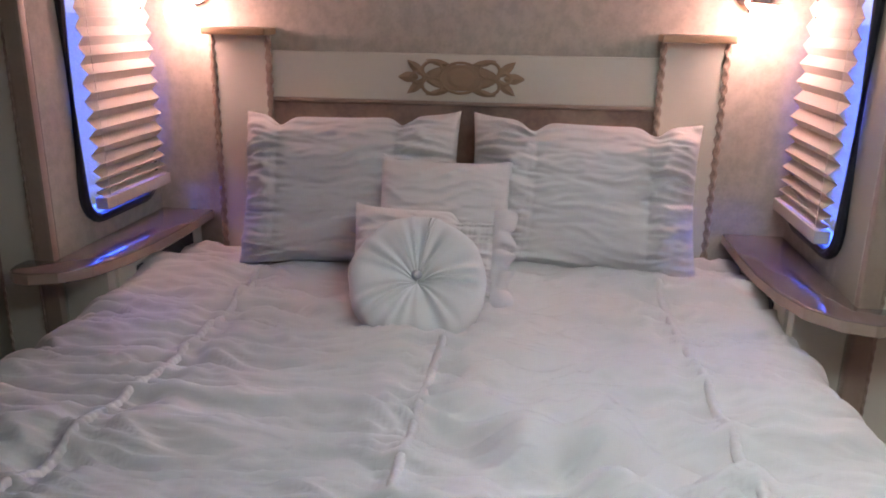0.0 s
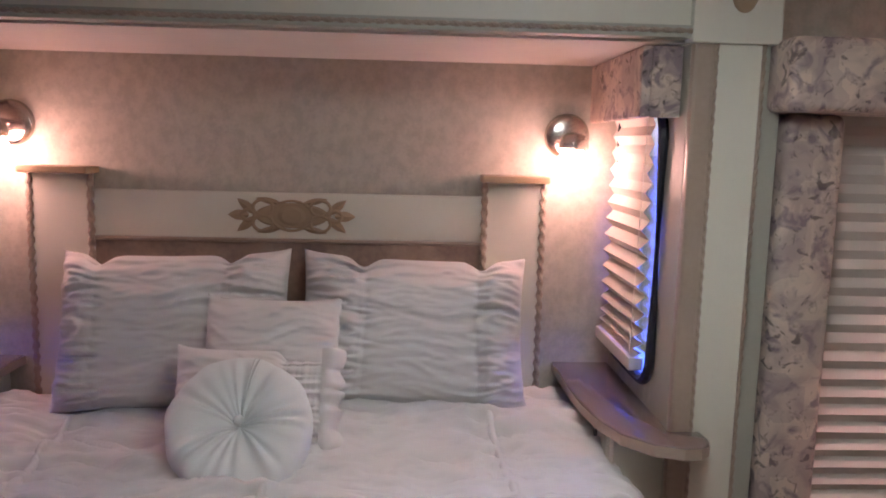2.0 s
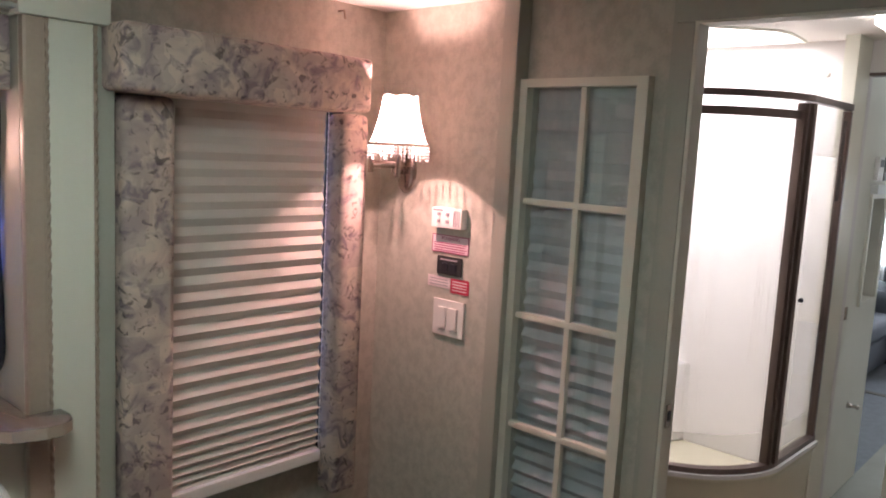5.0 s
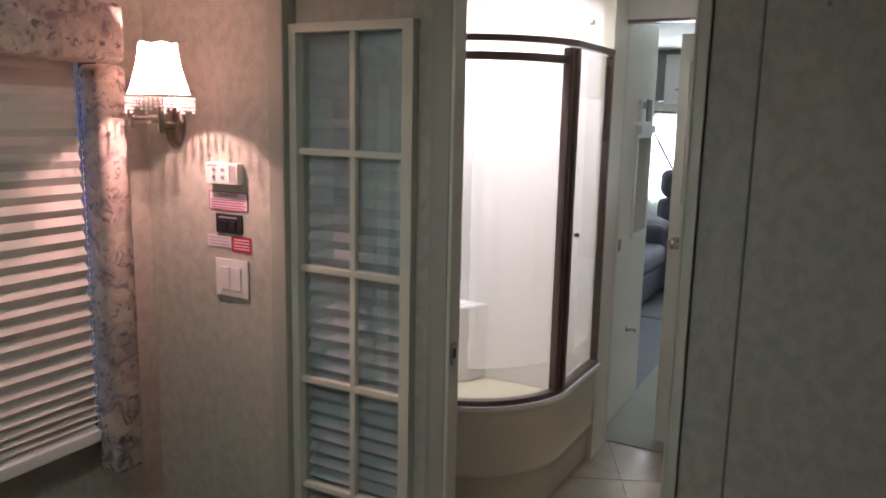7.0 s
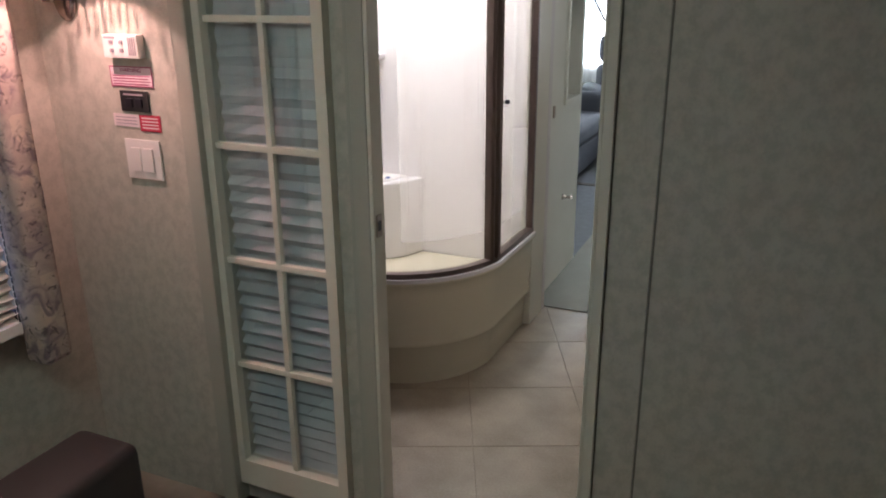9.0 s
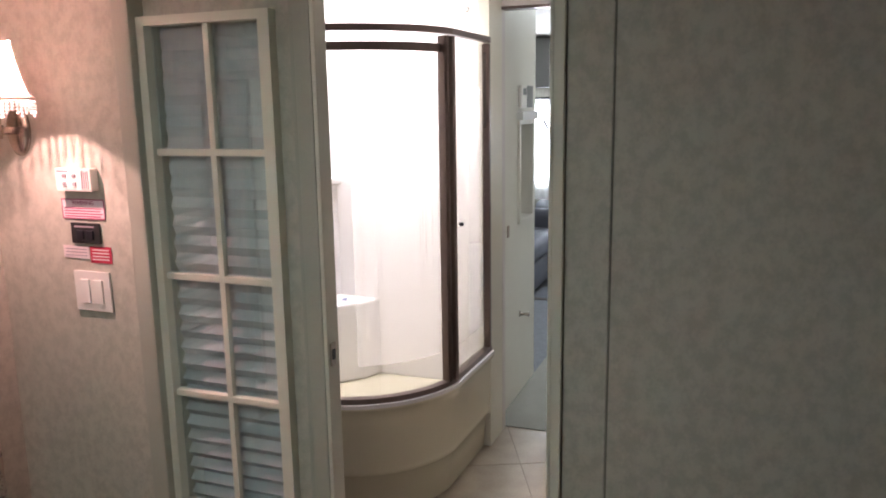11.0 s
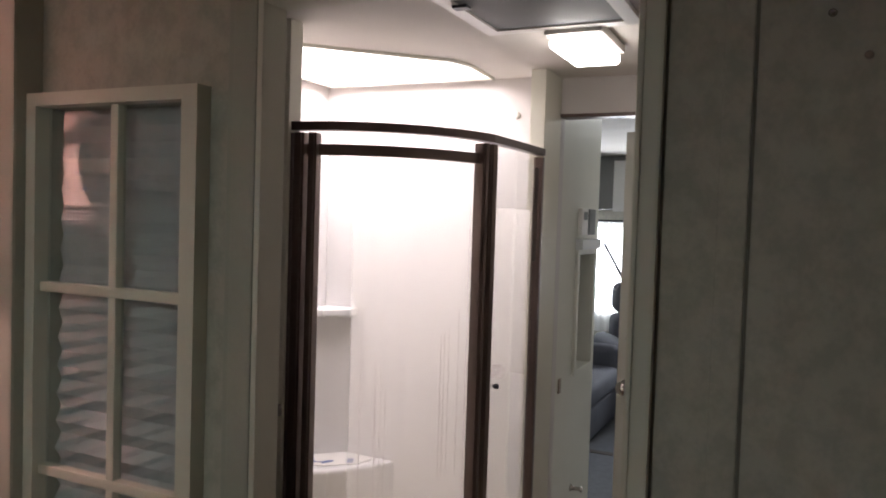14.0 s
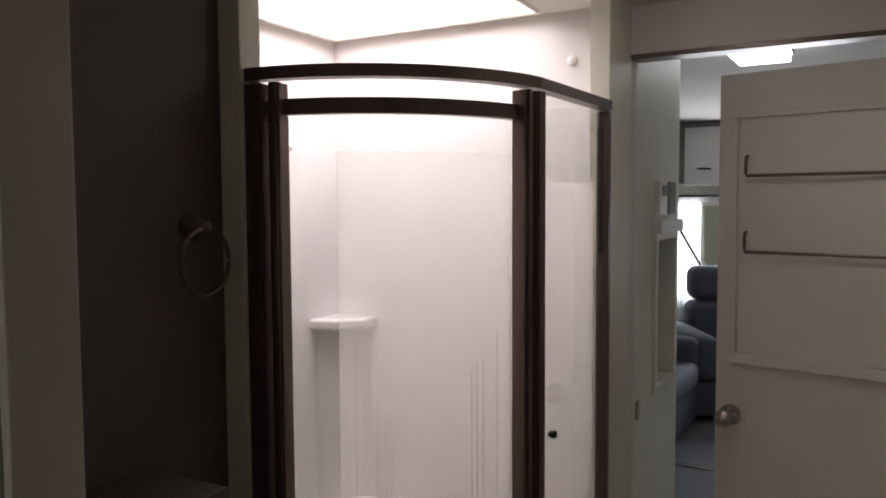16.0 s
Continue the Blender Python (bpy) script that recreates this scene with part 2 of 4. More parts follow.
def box(x0, x1, y0, y1, z0, z1, bevel=0.0, bm=None, m=None):
    own = bmesh.new()
    bmesh.ops.create_cube(own, size=1, matrix=Matrix.Translation(((x0 + x1) / 2, (y0 + y1) / 2, (z0 + z1) / 2)) @ Matrix.Diagonal((abs(x1 - x0), abs(y1 - y0), abs(z1 - z0), 1)))
    if bevel:
        bmesh.ops.bevel(own, geom=own.edges[:], offset=bevel, segments=2, affect="EDGES", profile=0.7)
    if m:
        bmesh.ops.transform(own, matrix=m, verts=own.verts)
    return join(bm, own)


def join(bm, own):
    if bm is None:
        return own
    me = bpy.data.meshes.new("scrap")
    own.to_mesh(me)
    own.free()
    bm.from_mesh(me)
    bpy.data.meshes.remove(me)
    return bm


def smooth(ob):
    for p in ob.data.polygons:
        p.use_smooth = True
    return ob


def surface(rows, closed_u=False, closed_v=False, caps=False, bm=None):
    """A sheet through a grid of points."""
    own = bmesh.new()
    vs = [[own.verts.new(p) for p in row] for row in rows]
    nu, nv = len(vs), len(vs[0])
    for i in range(nu if closed_u else nu - 1):
        for j in range(nv if closed_v else nv - 1):
            a, b, c, d = vs[i][j], vs[(i + 1) % nu][j], vs[(i + 1) % nu][(j + 1) % nv], vs[i][(j + 1) % nv]
            try:
                own.faces.new((a, b, c, d))
            except ValueError:
                pass
    if caps:
        own.faces.new(vs[0])
        own.faces.new(list(reversed(vs[-1])))
    return join(bm, own)


def lathe(profile, m=None, n=28, bm=None):
    """Turns (radius, height) pairs about z."""
    rows = [[Vector((max(r, 1e-4) * math.cos(2 * math.pi * k / n), max(r, 1e-4) * math.sin(2 * math.pi * k / n), z)) for k in range(n)] for r, z in profile]
    if m:
        rows = [[m @ p for p in row] for row in rows]
    return surface(rows, closed_v=True, caps=True, bm=bm)


def tube(points, r, n=10, bm=None, closed=False):
    pts = [Vector(p) for p in points]
    rows = []
    for i, p in enumerate(pts):
        a = pts[i - 1] if i or closed else p
        b = pts[(i + 1) % len(pts)] if i < len(pts) - 1 or closed else p
        q = (b - a).to_track_quat("Z", "Y")
        rows.append([p + q @ Vector((r * math.cos(2 * math.pi * k / n), r * math.sin(2 * math.pi * k / n), 0)) for k in range(n)])
    return surface(rows, closed_u=closed, closed_v=True, caps=not closed, bm=bm)


def prism(outline, z0, z1, bevel=0.0, m=None):
    """An outline in x, y raised from z0 to z1."""
    own = bmesh.new()
    f = own.faces.new([own.verts.new((x, y, z0)) for x, y in outline])
    top = bmesh.ops.extrude_face_region(own, geom=[f])
    bmesh.ops.translate(own, vec=(0, 0, z1 - z0), verts=[v for v in top["geom"] if isinstance(v, bmesh.types.BMVert)])
    if bevel:
        bmesh.ops.bevel(own, geom=[e for e in own.edges if abs(e.verts[0].co.z - e.verts[1].co.z) < 1e-6], offset=bevel, segments=3, affect="EDGES", profile=0.5)
    if m:
        bmesh.ops.transform(own, matrix=m, verts=own.verts)
    return own


def rope(p0, p1, r=0.009, turns=60, twist=38.0):
    """A twisted cord between two points."""
    p0, p1 = Vector(p0), Vector(p1)
    length = (p1 - p0).length
    q = (p1 - p0).to_track_quat("Z", "Y")
    n = max(8, int(length / 0.007))
    rows = []
    for i in range(n + 1):
        z = length * i / n
        row = []
        for k in range(10):
            a = 2 * math.pi * k / 10
            rr = r * (0.82 + 0.28 * math.sin(2 * a + z / length * length * twist * 6.28))
            row.append(p0 + q @ Vector((rr * math.cos(a), rr * math.sin(a), z)))
        rows.append(row)
    return surface(rows, closed_v=True, caps=True)


def slab(axis, p0, p1, u0, u1, v0, v1, holes=()):
    """A wall, floor or ceiling between two planes of one axis, with rectangular openings (u0, u1, v0, v1) cut right through."""
    us = sorted({u0, u1, *[h[0] for h in holes], *[h[1] for h in holes]})
    vs = sorted({v0, v1, *[h[2] for h in holes], *[h[3] for h in holes]})
    us, vs = [u for u in us if u0 <= u <= u1], [v for v in vs if v0 <= v <= v1]

    def at(p, u, v):
        return {"x": (p, u, v), "y": (u, p, v), "z": (u, v, p)}[axis]

    def solid(i, j):
        if not (0 <= i < len(us) - 1 and 0 <= j < len(vs) - 1):
            return False
        u, v = (us[i] + us[i + 1]) / 2, (vs[j] + vs[j + 1]) / 2
        return not any(h[0] < u < h[1] and h[2] < v < h[3] for h in holes)

    bm, made = bmesh.new(), {}

    def vert(p, u, v):
        return made.setdefault((p, u, v), bm.verts.new(at(p, u, v)) if (p, u, v) not in made else None)

    for i in range(len(us) - 1):
        for j in range(len(vs) - 1):
            if not solid(i, j):
                continue
            a, b, c, d = us[i], us[i + 1], vs[j], vs[j + 1]
            for p in (p0, p1):
                bm.faces.new([vert(p, a, c), vert(p, b, c), vert(p, b, d), vert(p, a, d)])
            for (di, dj), ((ua, va), (ub, vb)) in {(-1, 0): ((a, c), (a, d)), (1, 0): ((b, c), (b, d)), (0, -1): ((a, c), (b, c)), (0, 1): ((a, d), (b, d))}.items():
                if not solid(i + di, j + dj):
                    bm.faces.new([vert(p0, ua, va), vert(p0, ub, vb), vert(p1, ub, vb), vert(p1, ua, va)])
    return bm


def structure(name, bm, mat, label, category):
    return tagged(part(name, bm, mat), label, category, kind="structure")


def words(text, size, mat, parent, m):
    """Raised lettering as a mesh."""
    cu = bpy.data.curves.new("lettering", "FONT")
    cu.body, cu.size, cu.extrude, cu.align_x, cu.align_y = text, size, 0.0003, "CENTER", "CENTER"
    ob = new("lettering", cu)
    dg = bpy.context.evaluated_depsgraph_get()
    me = bpy.data.meshes.new_from_object(ob.evaluated_get(dg))
    bpy.data.objects.remove(ob)
    me.materials.clear()
    me.materials.append(mat)
    t = new("lettering", me)
    t.matrix_basis = m
    t.parent = parent
    t.matrix_parent_inverse = parent.matrix_basis.inverted()
    return t


# ---- bedroom shell ----
CX = 0.035          # middle of the bed
SXL, SXR = -0.90, 0.97   # side walls of the bed alcove
HY = 2.335          # wall behind the headboard
SOF = 1.862         # alcove ceiling
CZ = 2.06           # bedroom ceiling
BZ = 2.17           # bathroom ceiling
PX = 2.205          # partition to the bathroom
WIN = (1.932, 2.272, 1.07, 1.72)

structure("floor_bedroom", slab("z", -0.08, 0.0, -1.75, 2.20, -1.75, 2.6), BEIGECARPET, "beige carpeted bedroom floor under the bed", "floor")
structure("wall_headboard", slab("y", HY, HY + 0.06, SXL - 0.06, SXR + 0.06, 0, 2.1), WALL, "mottled taupe wallpapered wall behind the headboard", "wall")
structure("wall_alcove_right", slab("x", SXR, SXR + 0.06, 1.80, HY, 0, 2.1, [(WIN[0], WIN[1], WIN[2], WIN[3])]), WALL, "wallpapered side wall of the bed alcove with a window", "wall")
structure("wall_alcove_left", slab("x", SXL - 0.06, SXL, 1.80, HY, 0, 2.1, [(WIN[0], WIN[1], WIN[2], WIN[3])]), WALL, "wallpapered side wall of the bed alcove with a window", "wall")
structure("ceiling_alcove", slab("z", SOF, SOF + 0.04, SXL, SXR, 1.82, HY), CEIL, "low flat cream ceiling of the bed alcove", "ceiling")
structure("ceiling_bedroom", slab("z", CZ, CZ + 0.05, -1.75, 2.20, -1.75, 1.98), CEIL, "low cream bedroom ceiling", "ceiling")
WY = 1.93
structure("wall_window", slab("y", WY, WY + 0.06, SXR + 0.06, 2.20, 0, 2.1, [(1.37, 1.91, 0.66, 1.78)]), WALL, "wallpapered wall round the tall bedroom window", "wall")
structure("wall_window_left", slab("y", WY, WY + 0.06, -1.75, SXL - 0.06, 0, 2.1), WALL, "plain wallpapered wall beside the bed alcove", "wall")
structure("wall_lamp", slab("x", 2.135, 2.195, 1.428, WY, 0, CZ), WALL, "wallpapered wall that carries the swing-arm lamp", "wall")
structure("wall_partition", slab("x", PX - 0.03, PX + 0.004, 0.300, 1.42, 0, CZ, [(0.300, 0.876, -1, 1.966), (1.010, 1.346, 0.158, 1.811)]), WALL, "wallpapered partition with the bathroom doorway", "wall")
structure("wall_partition_right", slab("x", PX, PX + 0.016, -1.75, 0.300, 0, CZ), WALL, "wallpapered partition wall with small screws", "wall")
structure("wall_back", slab("y", -1.81, -1.75, -1.75, 2.25, 0, 2.1), WALL, "plain wallpapered back wall of the bedroom", "wall")
structure("wall_left", slab("x", -1.81, -1.75, -1.75, 2.0, 0, 2.1), WALL, "plain wallpapered left wall of the bedroom", "wall")

# trim between the wall sheets
structure("trim_corner", box(2.118, 2.20, 1.372, 1.427, 0, CZ, 0.006), SAGE, "sage corner strip from floor to ceiling", "trim")
structure("trim_corner_groove", box(2.130, 2.134, 1.4275, 1.434, 0, CZ), DARKLINE, "dark groove beside the corner strip", "trim")
structure("trim_seam", box(PX - 0.036, PX - 0.02, 0.924, 0.936, 0, CZ, 0.003), SAGE, "thin strip over a wall joint", "trim")
structure("trim_batten", box(PX - 0.003, PX + 0.01, 0.169, 0.203, 0, CZ, 0.003), WALL, "flat papered strip over a wall joint", "trim")
structure("trim_batten_edge", box(PX - 0.001, PX + 0.01, 0.1645, 0.1685, 0, CZ), DARKLINE, "dark edge of the joint strip", "trim")

# ---- the doorway ----
door_frame = thing("door_1", (PX, 0.57, 0), "painted casing of the open bathroom doorway", "door frame", kind="structure")
part("casing", box(PX - 0.043, PX - 0.005, 0.876, 0.922, 0, 1.9615, 0.005), SAGE, door_frame)
part("casing", box(PX - 0.012, PX + 0.02, 0.272, 0.300, 0, 1.9615, 0.004), CREAM, door_frame)
part("casing", box(PX - 0.043, PX - 0.005, 0.272, 0.922, 1.962, 2.03, 0.005), SAGE, door_frame)
part("jamb", box(PX - 0.04, PX + 0.018, 0.866, 0.877, 0, 1.966, 0.002), CREAM, door_frame)
part("jamb", box(PX - 0.015, PX + 0.018, 0.296, 0.304, 0, 1.966, 0.002), CREAM, door_frame)
part("jamb", box(PX - 0.04, PX + 0.018, 0.304, 0.866, 1.956, 1.966, 0.002), CREAM, door_frame)
strike = part("strike_plate", box(PX - 0.030, PX - 0.005, 0.861, 0.866, 0.945, 1.005, 0.001), CHROME, door_frame, "dark metal strike plate")
# black block for the dark of the hole, which is not cut
part("latch_hole_shade", box(PX - 0.024, PX - 0.012, 0.859, 0.862, 0.962, 0.988), BLACK, strike)

# dark-coloured strip that paints the gap's shadow beside the casing
part("gap_shade_strip", box(PX - 0.001, PX + 0.004, 0.268, 0.2715, 0, 2.03), DARKLINE, door_frame)

# ---- alcove front: header, posts ----
header = thing("alcove_header", (CX, 1.80, 1.87), "cream header board over the bed alcove with roped lower edge", "trim", kind="structure")
part("board", box(SXL, SXR, 1.79, 1.82, 1.895, CZ, 0.002), CREAM, header)
part("rail", box(SXL, SXR, 1.778, 1.82, 1.868, 1.894, 0.004), SAGE, header)
part("cord", rope((SXL, 1.776, 1.882), (SXR, 1.776, 1.882), 0.006), TAUPE, header)


def alcove_post(side, name):
    """A flat post with roped edges and a block with an oval boss on top."""
    s = side
    x0 = SXR if s > 0 else SXL
    post = thing(name, (x0 + s * 0.1, 1.80, 0), "cream post with roped edges beside the bed alcove", "post", "alcove posts", "structure")

    def bx(a, b, y0, y1, z0, z1, bev=0.003):
        return box(min(x0 + s * a, x0 + s * b), max(x0 + s * a, x0 + s * b), y0, y1, z0, z1, bev)

    part("core", bx(0.0, 0.205, 1.800, 1.93, 0, 1.86), SAGE, post)
    part("panel", bx(0.052, 0.150, 1.784, 1.802, 0, 1.858), CREAM, post)
    part("inner_trim", bx(0.0, 0.046, 1.776, 1.802, 0, 1.858, 0.008), TAUPE, post)
    part("cord", rope((x0 + s * 0.049, 1.782, 0), (x0 + s * 0.049, 1.782, 1.858), 0.006), TAUPE, post)
    part("cord", rope((x0 + s * 0.154, 1.786, 0), (x0 + s * 0.154, 1.786, 1.858), 0.006), TAUPE, post)
    block = part("block", bx(-0.008, 0.184, 1.770, 1.93, 1.858, CZ, 0.004), CREAM, post)
    part("boss", lathe([(0.0, 0.012), (0.018, 0.011), (0.026, 0.006), (0.03, 0.0)], Matrix.Translation((x0 + s * 0.098, 1.770, 1.965)) @ pose(0, 0, 0, 90) @ Matrix.Diagonal((1.0, 1.5, 1, 1)), 24), GOLD, block, "oval tan boss")
    return post


alcove_post(1, "post_right")
alcove_post(-1, "post_left")

# ---- windows and blinds ----


def pleats(u0, u1, z0, z1, d_top, d_low, pitch_top, pitch_low):
    """Heights and offsets of a zigzag blind, stretched at the top and stacked at the bottom."""
    z, out, k = z1, [], 0
    while z > z0:
        f = (z1 - z) / (z1 - z0)
        d = d_top + (d_low - d_top) * min(1, f * 1.6)
        out.append((z, d if k % 2 else 0.0))
        z -= (pitch_top if f < 0.80 else pitch_top + (pitch_low - pitch_top) * (f - 0.80) / 0.20) / 2
        k += 1
    return out


def side_window(s, name):
    """Small alcove window with a rounded black frame, a pleated blind and a padded floral valance."""
    x = SXR if s > 0 else SXL
    y0, y1, z0, z1 = WIN
    w = thing(name, (x, (y0 + y1) / 2, z0), "small alcove window with a black rounded frame, lit by blue daylight", "window", "alcove windows", "structure")
    ring = []
    for cx, cz, a0 in ((y1 - 0.06, z1 - 0.06, 0), (y0 + 0.06, z1 - 0.06, 90), (y0 + 0.06, z0 + 0.06, 180), (y1 - 0.06, z0 + 0.06, 270)):
        for k in range(7):
            a = radians(a0 + 15 * k)
            ring.append((x - s * 0.008, cx + 0.072 * math.cos(a), cz + 0.072 * math.sin(a)))
    part("frame", tube(ring, 0.014, 8, closed=True), BLACK, w)
    part("pane", box(x + s * 0.030, x + s * 0.034, y0, y1, z0, z1), GLASS, w).visible_shadow = False
    blind = thing("pleated_blind", (x - s * 0.03, (y0 + y1) / 2, 1.72), "cream pleated blind lowered over an alcove window", "window blind", "alcove blinds")
    rows = [[(x - s * (0.016 + d), y0 + 0.026, z), (x - s * (0.016 + d), y1 + 0.033, z)] for z, d in pleats(y0, y1, 1.118, 1.735, 0.008, 0.024, 0.046, 0.018)]
    part("cloth", surface(rows), BLIND, blind)
    part("bottom_rail", box(x - s * 0.014, x - s * 0.050, y0 + 0.024, y1 + 0.035, 1.087, 1.119, 0.004), BLIND, blind)
    part("cord", tube([(x - s * 0.041, y0 + 0.056, 1.11), (x - s * 0.026, y0 + 0.056, 1.735)], 0.0012, 5), PLASTIC, blind)
    val = thing("valance", (x - s * 0.05, 2.08, 1.70), "padded floral valance box over an alcove window", "valance", "alcove valances")
    part("front", box(x - s * 0.070, x - s * 0.092, 1.838, HY - 0.004, 1.702, SOF - 0.003, 0.008), FLORAL, val)
    part("end", box(x - s * 0.070, x - s * 0.001, 1.838, 1.856, 1.702, SOF - 0.003, 0.008), FLORAL, val)
    part("top_board", box(x - s * 0.070, x - s * 0.001, 1.857, HY - 0.004, SOF - 0.02, SOF - 0.004), FLORAL, val)
    return w


side_window(1, "window_1")
side_window(-1, "window_2")

tall = thing("window_3", (1.64, WY, 0.66), "tall bedroom window with a dark sliding frame", "window", kind="structure")
part("frame", slab("y", WY - 0.035, WY - 0.004, 1.325, 1.936, 0.645, 1.795, [(1.385, 1.895, 0.675, 1.765)]), BLACK, tall)
part("pane", box(1.385, 1.895, WY + 0.012, WY + 0.016, 0.675, 1.765), GLASS, tall).visible_shadow = False
blind = thing("pleated_blind", (1.61, 1.87, 1.72), "wide cream pleated blind lowered over the tall window", "window blind")
part("cloth", surface([[(1.322, 1.873 - d, z), (1.846, 1.873 - d, z)] for z, d in pleats(0, 1, 0.665, 1.74, 0.005, 0.016, 0.044, 0.018)]), BLIND, blind)
part("bottom_rail", box(1.322, 1.848, 1.845, 1.876, 0.632, 0.667, 0.004), PLASTIC, blind)
for x in (1.838,):
    part("cord", tube([(x, 1.845, 0.66), (x, 1.845, 1.74)], 0.0012, 5), PLASTIC, blind)


def daylight_dots(points, parent):
    """A line of small pale beads standing in for daylight through the cord holes."""
    bm = bmesh.new()
    for p in points:
        bmesh.ops.create_icosphere(bm, subdivisions=1, radius=0.0032, matrix=Matrix.Translation(p))
    part("daylight_beads", bm, PLASTIC, parent, "small pale beads that stand in for daylight through the cord holes")


daylight_dots([(1.852, 1.862, 0.69 + 0.022 * k) for k in range(48)], blind)
surround = thing("padded_window_surround", (1.6, 1.85, 0.6), "floral padded cornice and side panels round the tall window", "valance")


def padded(x0, x1, y0, y1, z0, z1, r):
    own = box(x0, x1, y0, y1, z0, z1)
    bmesh.ops.bevel(own, geom=own.edges[:], offset=r, segments=4, affect="EDGES", profile=0.5)
    return own


smooth(part("cornice", padded(1.145, 1.872, 1.690, 1.925, 1.718, 1.868, 0.016), FLORAL, surround))
smooth(part("side_panel", padded(1.186, 1.318, 1.775, 1.925, 0.52, 1.716, 0.022), FLORAL, surround))
smooth(part("side_panel", padded(1.868, 1.965, 1.800, 1.893, 0.52, 1.716, 0.020), FLORAL, surround))
hook = thing("curtain_hook", (1.93, 1.925, 2.02), "small dark metal hook in the wall", "hook")
part("shank", tube([(1.93, 1.928, 2.03), (1.93, 1.90, 2.03), (1.93, 1.895, 2.005)], 0.003, 6), TAUPE, hook)

# ---- bed shelves with cabinets ----


def bed_shelf(s, name):
    x = SXR if s > 0 else SXL

    def mx(u):
        return x - s * u

    unit = thing("bedside_cabinet", (mx(0.07), 2.05, 0), "narrow cream bedside cabinet built in beside the bed", "cabinet", "bedside cabinets")
    part("body", box(mx(0.002), mx(0.125), 1.845, 2.33, 0, 0.968, 0.003), CREAM, unit)
    part("front", box(mx(0.0), mx(0.118), 1.806, 1.842, 0, 0.968, 0.003), CREAM, unit)
    # thin black sheet painted in for the shade of an open compartment
    part("cubby_shade", box(mx(0.1255), mx(0.129), 1.93, 2.26, 0.80, 0.945, 0.001), BLACK, unit, "black sheet that stands for the shade inside an open compartment")
    inner = [(0.168, 2.333), (0.168, 2.10), (0.162, 1.96), (0.146, 1.85), (0.115, 1.755), (0.06, 1.695), (0.0, 1.674), (-0.038, 1.678), (-0.062, 1.698), (-0.072, 1.730), (-0.068, 1.7745), (0.001, 1.7745), (0.001, 2.333)]
    shelf = thing("bedside_shelf", (mx(0.08), 2.0, 1.0), "dark taupe laminate shelf with a rounded end beside the bed", "shelf", "bedside shelves")
    smooth(part("board", prism([(mx(u), y) for u, y in inner], 0.970, 1.002, 0.007), SHELF, shelf))
    band = [[(mx(u + 0.0015), y, z) for z in (0.974, 0.986, 0.998)] for u, y in inner[:6]] + [[(mx(u), y - 0.0015, z) for z in (0.974, 0.986, 0.998)] for u, y in inner[6:10]]
    part("edge_band", surface(band), TAUPE, shelf, "smooth taupe edge band")
    return unit


bed_shelf(1, "r")
bed_shelf(-1, "l")

# ---- headboard ----
hb = thing("headboard", (CX, 2.31, 0.5), "cream wooden headboard with roped posts and a tan scroll ornament", "headboard")
for s in (1, -1):
    x = CX + s * 0.630
    post = part("post", box(x - 0.078, x + 0.078, 2.290, 2.333, 0.5, 1.530, 0.003), CREAM, hb)
    part("cord", rope((x - 0.083, 2.290, 0.6), (x - 0.083, 2.290, 1.530), 0.010, twist=30), TAUPE, post)
    part("cord", rope((x + 0.083, 2.290, 0.6), (x + 0.083, 2.290, 1.530), 0.010, twist=30), TAUPE, post)
    part("cap", box(x - 0.094, x + 0.094, 2.240, 2.333, 1.530, 1.550, 0.006), WOODCAP, post, "pale wood cap")
rail = part("rail", box(CX - 0.545, CX + 0.545, 2.300, 2.330, 1.358, 1.487, 0.003), CREAM, hb)
part("padded_panel", box(CX - 0.545, CX + 0.545, 2.305, 2.330, 0.6, 1.346, 0.004), HEADCLOTH, hb, "faded brown printed cloth panel")
part("bead", tube([(CX - 0.545, 2.298, 1.352), (CX + 0.545, 2.298, 1.352)], 0.006, 8), TAUPE, hb)


